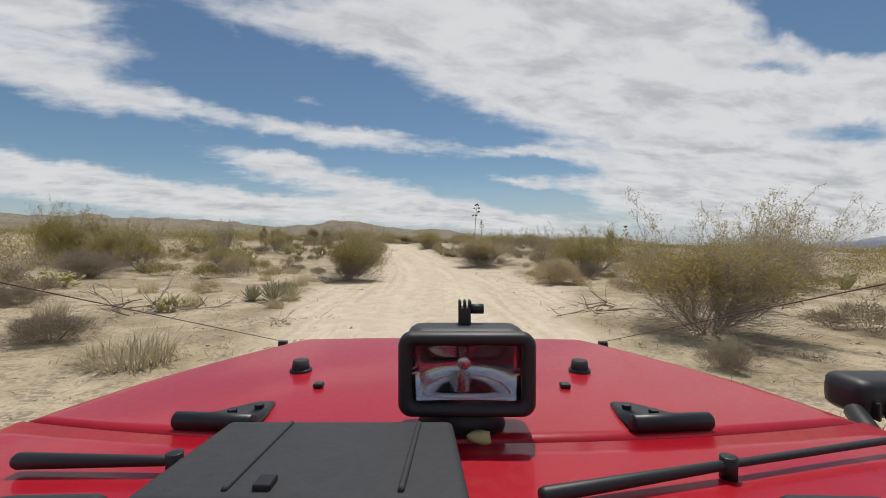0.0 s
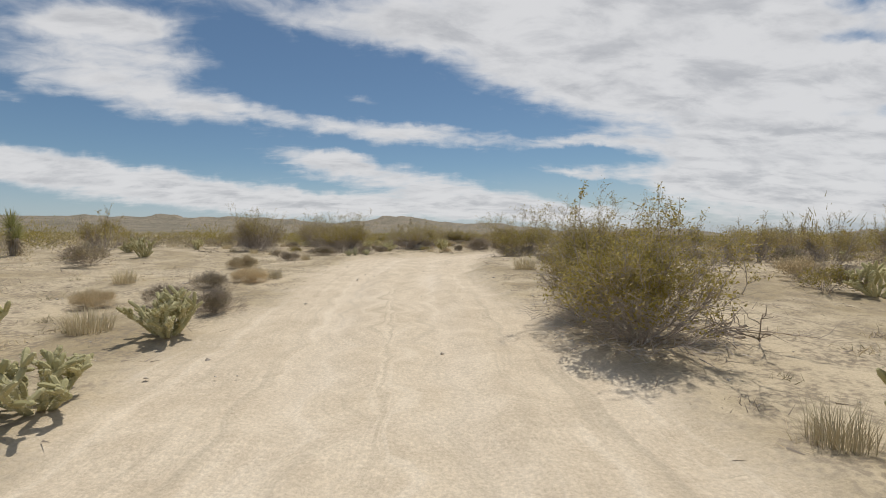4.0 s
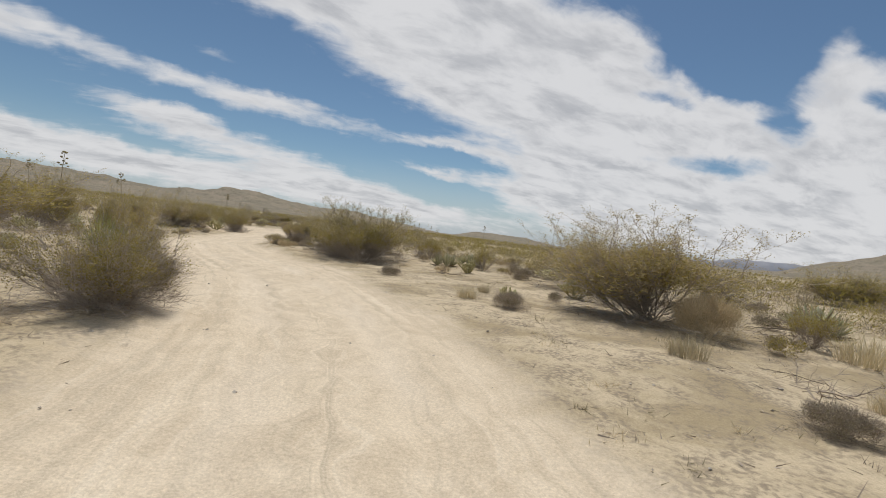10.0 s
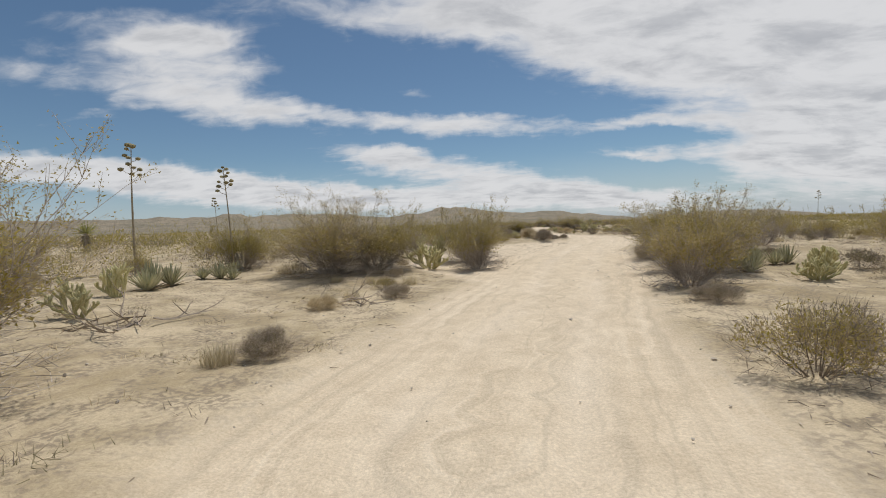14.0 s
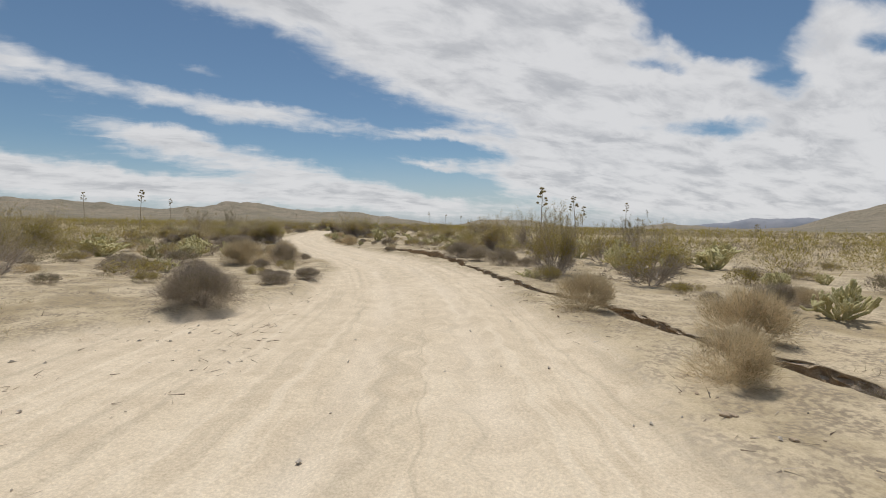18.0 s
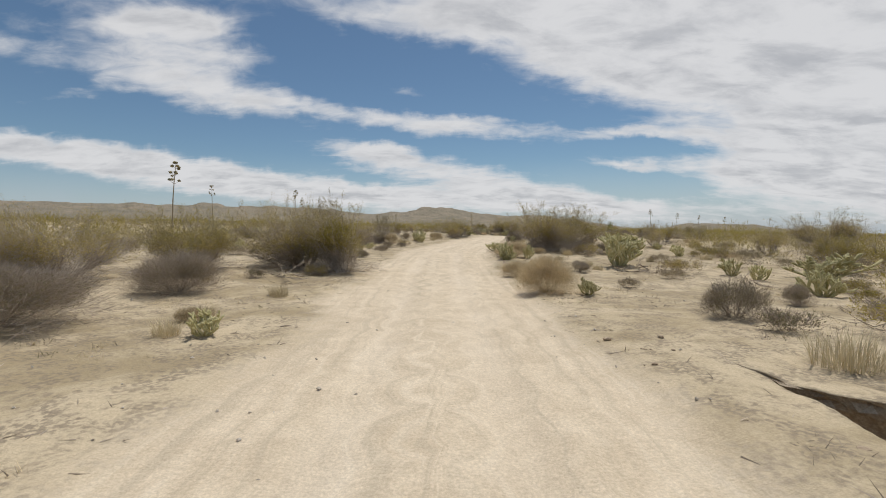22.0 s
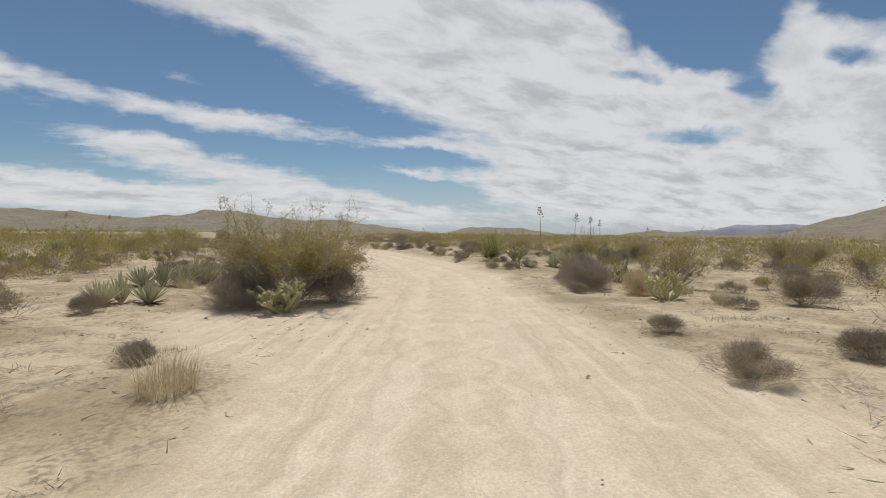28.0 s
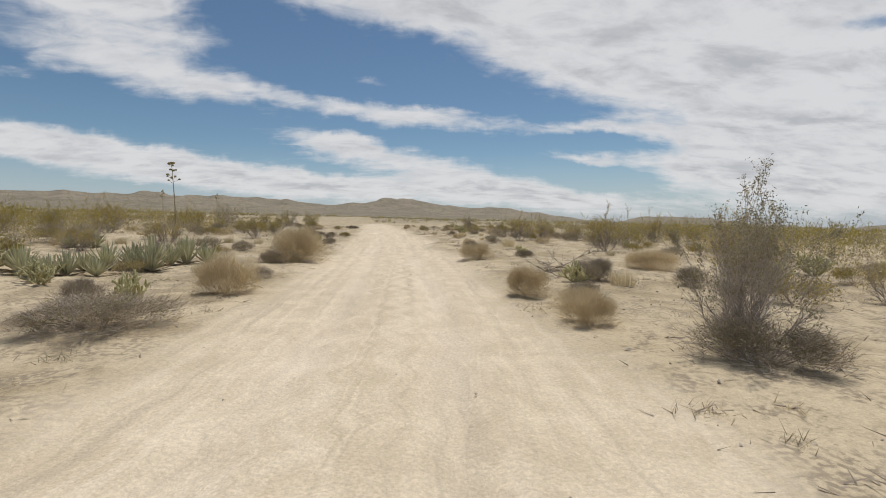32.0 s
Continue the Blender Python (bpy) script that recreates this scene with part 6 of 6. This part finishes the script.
def block(x0, x1, y0, y1, z0, z1, bevel=0.01, segs=3):
    bm = bmesh.new()
    bmesh.ops.create_cube(bm, size=1)
    for v in bm.verts:
        v.co = Vector((x0 + (v.co.x + 0.5) * (x1 - x0), y0 + (v.co.y + 0.5) * (y1 - y0), z0 + (v.co.z + 0.5) * (z1 - z0)))
    if bevel:
        bmesh.ops.bevel(bm, geom=bm.edges[:], offset=bevel, segments=segs, affect="EDGES", profile=0.6)
    return bm


def rod(a, b, r, sides=12, r2=None):
    s = Shape()
    a, b = np.array(a, float), np.array(b, float)
    s.tube([a, a + (b - a) * 0.02, b - (b - a) * 0.02, b], [r * 0.8, r, r2 or r, (r2 or r) * 0.8], sides)
    base = list(range(sides))
    s.f.append(tuple(reversed(base)))
    return s


def sheet(f, us, vs, thick):
    """A curved panel from f(u, v) -> (x, y, z), with thickness downwards."""
    top = [f(u, v) for v in vs for u in us]
    n, w, h = len(top), len(us), len(vs)
    low = [(x, y, z - thick) for x, y, z in top]
    faces = []
    for j in range(h - 1):
        for i in range(w - 1):
            a = j * w + i
            faces.append((a, a + 1, a + 1 + w, a + w))
            faces.append((n + a, n + a + w, n + a + 1 + w, n + a + 1))
    rim = [i for i in range(w)] + [j * w + w - 1 for j in range(1, h)] + [(h - 1) * w + i for i in range(w - 2, -1, -1)] + [j * w for j in range(h - 2, 0, -1)]
    for a, b in zip(rim, rim[1:] + rim[:1]):
        faces.append((a, n + a, n + b, b))
    s = Shape()
    s.add(top + low, faces)
    return s


def build_car():
    car = new("red_off_road_car")
    tagged(car, "dusty red off-road car with a spotlight on its bonnet", "car")
    car.matrix_world = Matrix.Translation((0, 0, 0)) @ pose(0, 0, 0, 0, 0, CAR_TURN)

    def seam(x):
        return 0.715 + 0.22 * x * x

    def hood_z(x, y):
        return 1.222 - 0.035 * (y - 0.75) - 0.028 * x * x - 0.10 * max(0, (y - 1.62) / 0.14) ** 2

    def hood(u, v):
        half = 0.885 - 0.10 * v - 0.27 * v * v - 0.04 * max(0, (v - 0.85) / 0.15) ** 2
        x = u * half
        back = seam(x) + 0.004
        front = 1.76 - 0.10 * abs(u) ** 4
        y = back + (front - back) * v
        z = hood_z(x, y) - 0.10 * max(0, (abs(u) - 0.88) / 0.12) ** 2.2
        return (x, y, z)

    us = np.r_[np.linspace(-1, -0.86, 7), np.linspace(-0.8, 0.8, 25), np.linspace(0.86, 1, 7)]
    vs = np.r_[np.linspace(0, 0.8, 22), np.linspace(0.83, 1, 8)]
    bonnet = part("bonnet", sheet(hood, us, vs, 0.012), RED, car, "glossy red bonnet with soft cloud reflections", True)

    def cowl(u, v):
        half = 0.895
        x = u * half
        front = seam(x) - 0.004
        y = 0.43 + (front - 0.43) * v
        return (x, y, hood_z(x, y) - 0.012 * (1 - v) - 0.10 * max(0, (abs(u) - 0.9) / 0.1) ** 2)

    part("cowl", sheet(cowl, np.r_[np.linspace(-1, -0.9, 6), np.linspace(-0.85, 0.85, 21), np.linspace(0.9, 1, 6)], np.linspace(0, 1, 8), 0.012), RED, car, "red cowl panel below the windscreen", True)
    # the body below, fenders, grille and bumper
    part("body", block(-0.84, 0.84, -1.9, 0.70, 0.55, 1.06, 0.05), RED, car, "", True)
    part("engine_bay", block(-0.60, 0.60, 0.6, 1.68, 0.55, 1.02, 0.04), STEEL, car)
    part("bonnet_side", block(-0.66, -0.60, 0.70, 1.50, 0.86, 1.13, 0.02), RED, car, "", True)
    part("bonnet_side", block(0.60, 0.66, 0.70, 1.50, 0.86, 1.13, 0.02), RED, car, "", True)
    part("grille", block(-0.62, 0.62, 1.68, 1.75, 0.62, 1.06, 0.02), RED, car, "", True)
    for i in range(7):
        part("grille_slot", block(-0.29 + 0.085 * i, -0.245 + 0.085 * i, 1.742, 1.756, 0.70, 0.99, 0.004, 1), BLACK, car)
    for sx in (-1, 1):
        part("headlight", rod((sx * 0.46, 1.72, 0.86), (sx * 0.46, 1.77, 0.86), 0.09, 20), CHROME, car, "round headlight")
        fender = part("fender", sheet(lambda u, v: (sx * (0.72 + 0.22 * v), 0.95 + 0.52 * u, 0.86 + 0.07 * (1 - u ** 4) - 0.03 * v * v), np.linspace(-1, 1, 15), np.linspace(0, 1, 5), 0.03), BLACK, car, "black plastic fender flare", True)
        part("pillar", rod((sx * 0.74, 0.42, 1.18), (sx * 0.70, 0.12, 1.88), 0.03), RED, car, "", True)
    part("windscreen_header", rod((-0.70, 0.12, 1.88), (0.70, 0.12, 1.88), 0.032), RED, car, "", True)
    part("bumper", block(-0.78, 0.78, 1.80, 1.96, 0.50, 0.64, 0.03), BLACK, car, "", True)
    for sx in (-1, 1):
        for y in (1.05, -1.40):
            wheel = part("wheel", rod((sx * 0.66, y, 0.40), (sx * 0.92, y, 0.40), 0.24, 24), STEEL, car)
            t = Shape()
            prof = ((0.64, 0.25), (0.64, 0.36), (0.68, 0.405), (0.90, 0.405), (0.94, 0.36), (0.94, 0.25))
            m = 40
            vv = [(sx * px, y + pr * math.cos(a), 0.40 + pr * math.sin(a) + 0.0) for a in np.arange(m) * 2 * math.pi / m for px, pr in prof]
            t.add(vv, [(i * 6 + j, i * 6 + (j + 1) % 6, ((i + 1) % m) * 6 + (j + 1) % 6, ((i + 1) % m) * 6 + j) for i in range(m) for j in range(6)])
            part("tyre", t, TYRE, wheel, "wide black off-road tyre", True)

    # hinges, bumpers and nozzles on the bonnet
    for sx in (-1, 1):
        hinge = part("bonnet_hinge", hinge_plate(sx, hood_z), STEEL, car, "black steel bonnet hinge", True)
        part("hinge_knuckle", rod((sx * 0.325, 0.765, hood_z(0.33, 0.77) + 0.016), (sx * 0.475, 0.792, hood_z(0.47, 0.79) + 0.014), 0.0155, 16), STEEL, hinge, "", True)
        part("hinge_bolt", rod((sx * 0.355, 0.862, hood_z(0.35, 0.86) + 0.006), (sx * 0.355, 0.862, hood_z(0.35, 0.86) + 0.017), 0.009, 8), BLACK, hinge)
        part("hinge_bolt", rod((sx * 0.395, 0.835, hood_z(0.38, 0.83) + 0.006), (sx * 0.395, 0.835, hood_z(0.38, 0.83) + 0.017), 0.009, 8), BLACK, hinge)
        x = -0.372 if sx < 0 else 0.358
        stop = part("rubber_bumper", rod((x, 1.17, hood_z(x, 1.17) - 0.005), (x, 1.17, hood_z(x, 1.17) + 0.031), 0.025, 20, 0.020), RUBBER, car, "black rubber windscreen stop", True)
        part("collar", rod((x, 1.17, hood_z(x, 1.17) - 0.004), (x, 1.17, hood_z(x, 1.17) + 0.008), 0.028, 20), BLACK, stop, "", True)
        x = -0.285 if sx < 0 else 0.28
        noz = part("washer_nozzle", block(x - 0.011, x + 0.011, 1.012, 1.034, hood_z(x, 1.02), hood_z(x, 1.02) + 0.011, 0.004), BLACK, car, "black washer nozzle", True)
        # cable from the bonnet's corner to the top of the windscreen frame
        part("limb_cable", rod((sx * 0.60, 1.68, 1.165), (sx * 0.70, 0.12, 1.66), 0.0011, 6), CABLE, car, "thin steel cable to the roof")
        part("cable_anchor", block(sx * 0.60 - 0.016, sx * 0.60 + 0.016, 1.665, 1.69, 1.040, 1.168, 0.006), BLACK, car)

    # rubber case lying on the cowl
    z0 = hood_z(0, 0.6) - 0.008
    case = part("cowl_cover", case_shape(z0), RUBBER, car, "worn dark grey rubber cover on the cowl", True)
    for x in (-0.235, -0.045):
        part("rib", rod((x, 0.475, z0 + 0.062), (x + 0.01, 0.665, z0 + 0.057), 0.004, 8), RUBBER, case, "", True)
    part("clip", block(-0.205, -0.185, 0.475, 0.50, z0 + 0.055, z0 + 0.068, 0.003), STEEL, case)

    # wipers
    for a, b, c in (((-0.62, 0.645, 1.228), (-0.38, 0.63, 1.236), (-0.20, 0.55, 1.238)), ((0.12, 0.545, 1.236), (0.40, 0.622, 1.236), (0.72, 0.72, 1.226))):
        arm = part("wiper", rod(a, b, 0.012 if a[0] < 0 else 0.010, 10, 0.007), BLACK, car, "black windscreen wiper arm", True)
        part("wiper_blade", rod(b, c, 0.006, 8), RUBBER, arm, "", True)
        part("pivot", rod((b[0], b[1], b[2] - 0.02), (b[0], b[1], b[2] + 0.012), 0.012, 12), STEEL, arm, "", True)

    for sx in (-1, 1):
        part("windscreen_gasket", rod((sx * 0.90, 0.655, 1.150), (sx * 0.42, 0.545, 1.222), 0.014, 10), RUBBER, car, "black rubber strip below the windscreen", True)
    # spotlight turned towards the windscreen
    cx, cy = 0.040, 0.80
    zb = hood_z(cx, cy)
    lamp = part("spotlight", spot_shell(cx, cy), BLACK, car, "black rectangular spotlight on a round base", True)
    part("base", rod((cx - 0.006, cy + 0.01, zb - 0.004), (cx - 0.006, cy + 0.01, zb + 0.046), 0.080, 40, 0.066), BLACK, lamp, "", True)
    part("bezel", frame_shape(cx, cy - 0.062, 1.326, 0.098, 0.054, 0.016, 0.014, 0.022), BLACK, lamp, "", True)
    refl = sheet(lambda u, v: (cx + 0.092 * u, cy - 0.048 + 0.05 * (1 - u * u * 0.8) * (1 - v * v * 0.8), 1.326 + 0.049 * v), np.linspace(-1, 1, 15), np.linspace(-1, 1, 11), 0.001)
    part("reflector", refl, CHROME, lamp, "bright faceted reflector", True)
    part("bulb", rod((cx - 0.004, cy - 0.035, 1.338), (cx - 0.004, cy + 0.01, 1.338), 0.012, 14), CHROME, lamp, "", True)
    part("lens", block(cx - 0.093, cx + 0.093, cy - 0.062, cy - 0.058, 1.277, 1.375, 0.001, 1), GLASS, lamp, "clear ribbed lens").visible_shadow = False
    mount = part("camera_mount", block(cx - 0.012, cx + 0.010, cy + 0.0, cy + 0.03, 1.392, 1.428, 0.003), BLACK, lamp, "small black action camera mount", True)
    for i in range(3):
        part("prong", block(cx - 0.012 + 0.009 * i, cx - 0.007 + 0.009 * i, cy + 0.0, cy + 0.03, 1.424, 1.440, 0.002, 1), BLACK, mount, "", True)
    part("thumb_screw", rod((cx + 0.008, cy + 0.015, 1.424), (cx + 0.034, cy + 0.015, 1.424), 0.009, 12), BLACK, mount, "", True)
    # bit of dried cloth caught in the seam
    rng = np.random.default_rng(5)
    bm = bmesh.new()
    bmesh.ops.create_icosphere(bm, subdivisions=2, radius=0.017)
    for v in bm.verts:
        v.co *= 1 + 0.5 * noise.noise(v.co * 90)
        v.co = Vector((v.co.x * 1.3 + 0.062, v.co.y + 0.722, v.co.z * 0.6 + hood_z(0.06, 0.72) + 0.006))
    part("cloth_scrap", bm, RAG, car, "scrap of yellowed cloth in the bonnet seam", True)
    # mirror at the right-hand door
    mirror = part("door_mirror", block(0.925, 1.12, 0.98, 1.10, 1.150, 1.235, 0.032), BLACK, car, "black door mirror housing", True)
    part("mirror_arm", rod((0.80, 0.66, 1.05), (0.92, 1.0, 1.17), 0.02), BLACK, mirror, "", True)
    for i in range(5):
        part("fin", block(0.945 + 0.03 * i, 0.953 + 0.03 * i, 0.965, 0.985, 1.155, 1.195, 0.002, 1), BLACK, mirror)


def hinge_plate(sx, hood_z):
    bm = bmesh.new()
    pts = [(0.325, 0.775), (0.475, 0.80), (0.445, 0.835), (0.375, 0.905), (0.340, 0.905), (0.330, 0.84)]
    if sx < 0:
        pts = [(-x, y) for x, y in pts][::-1]
    low = [bm.verts.new((x, y, hood_z(x, y) - 0.004)) for x, y in pts]
    top = [bm.verts.new((x, y, hood_z(x, y) + 0.009)) for x, y in pts]
    bm.faces.new(top)
    bm.faces.new(low[::-1])
    for i in range(len(pts)):
        j = (i + 1) % len(pts)
        bm.faces.new((low[i], low[j], top[j], top[i]))
    bmesh.ops.bevel(bm, geom=[e for e in bm.edges if e.verts[0] in top and e.verts[1] in top], offset=0.003, segments=2, affect="EDGES")
    return bm


def case_shape(z0):
    bm = block(-0.335, 0.030, 0.455, 0.675, z0 - 0.01, z0 + 0.062, 0.012, 3)
    for v in bm.verts:
        if v.co.y > 0.56:
            v.co.x = v.co.x * 0.93 - 0.012
            v.co.z -= 0.006
        v.co.z += 0.003 * noise.noise(v.co * 14)
    return bm


def spot_shell(cx, cy):
    """Rounded box with a visor lip, open towards the lens."""
    bm = block(cx - 0.115, cx + 0.115, cy - 0.055, cy + 0.045, 1.252, 1.398, 0.034, 4)
    for v in bm.verts:
        v.co.x = cx + (v.co.x - cx) * (1 - 0.10 * max(0, v.co.z - 1.33) / 0.07)
    kill = [f for f in bm.faces if f.normal.y < -0.8 and abs(f.calc_center_median().x - cx) < 0.09]
    bmesh.ops.delete(bm, geom=kill, context="FACES")
    return bm


def frame_shape(cx, y, cz, hw, hh, w, depth, corner):
    """A rounded rectangular ring."""
    def loop(a, b, r):
        pts = []
        for qx, qz, s in ((1, 1, 0), (-1, 1, 90), (-1, -1, 180), (1, -1, 270)):
            for k in range(6):
                t = radians(s + 18 * k)
                pts.append((cx + qx * (a - r) + r * math.cos(t), cz + qz * (b - r) + r * math.sin(t)))
        return pts
    inner, outer = loop(hw - 0.006, hh - 0.006, corner * 0.4), loop(hw + w, hh + w, corner)
    mid = loop(hw + w * 0.5, hh + w * 0.5, corner * 0.8)
    n = len(inner)
    verts = [(x, y + depth, z) for x, z in inner] + [(x, y, z) for x, z in inner] + [(x, y - 0.012, z) for x, z in mid] + [(x, y, z) for x, z in outer] + [(x, y + depth, z) for x, z in outer]
    s = Shape()
    s.add(verts, [(k * n + i, k * n + (i + 1) % n, (k + 1) * n + (i + 1) % n, (k + 1) * n + i) for k in range(4) for i in range(n)])
    return s


CAR_TURN = -11.9
build_car()
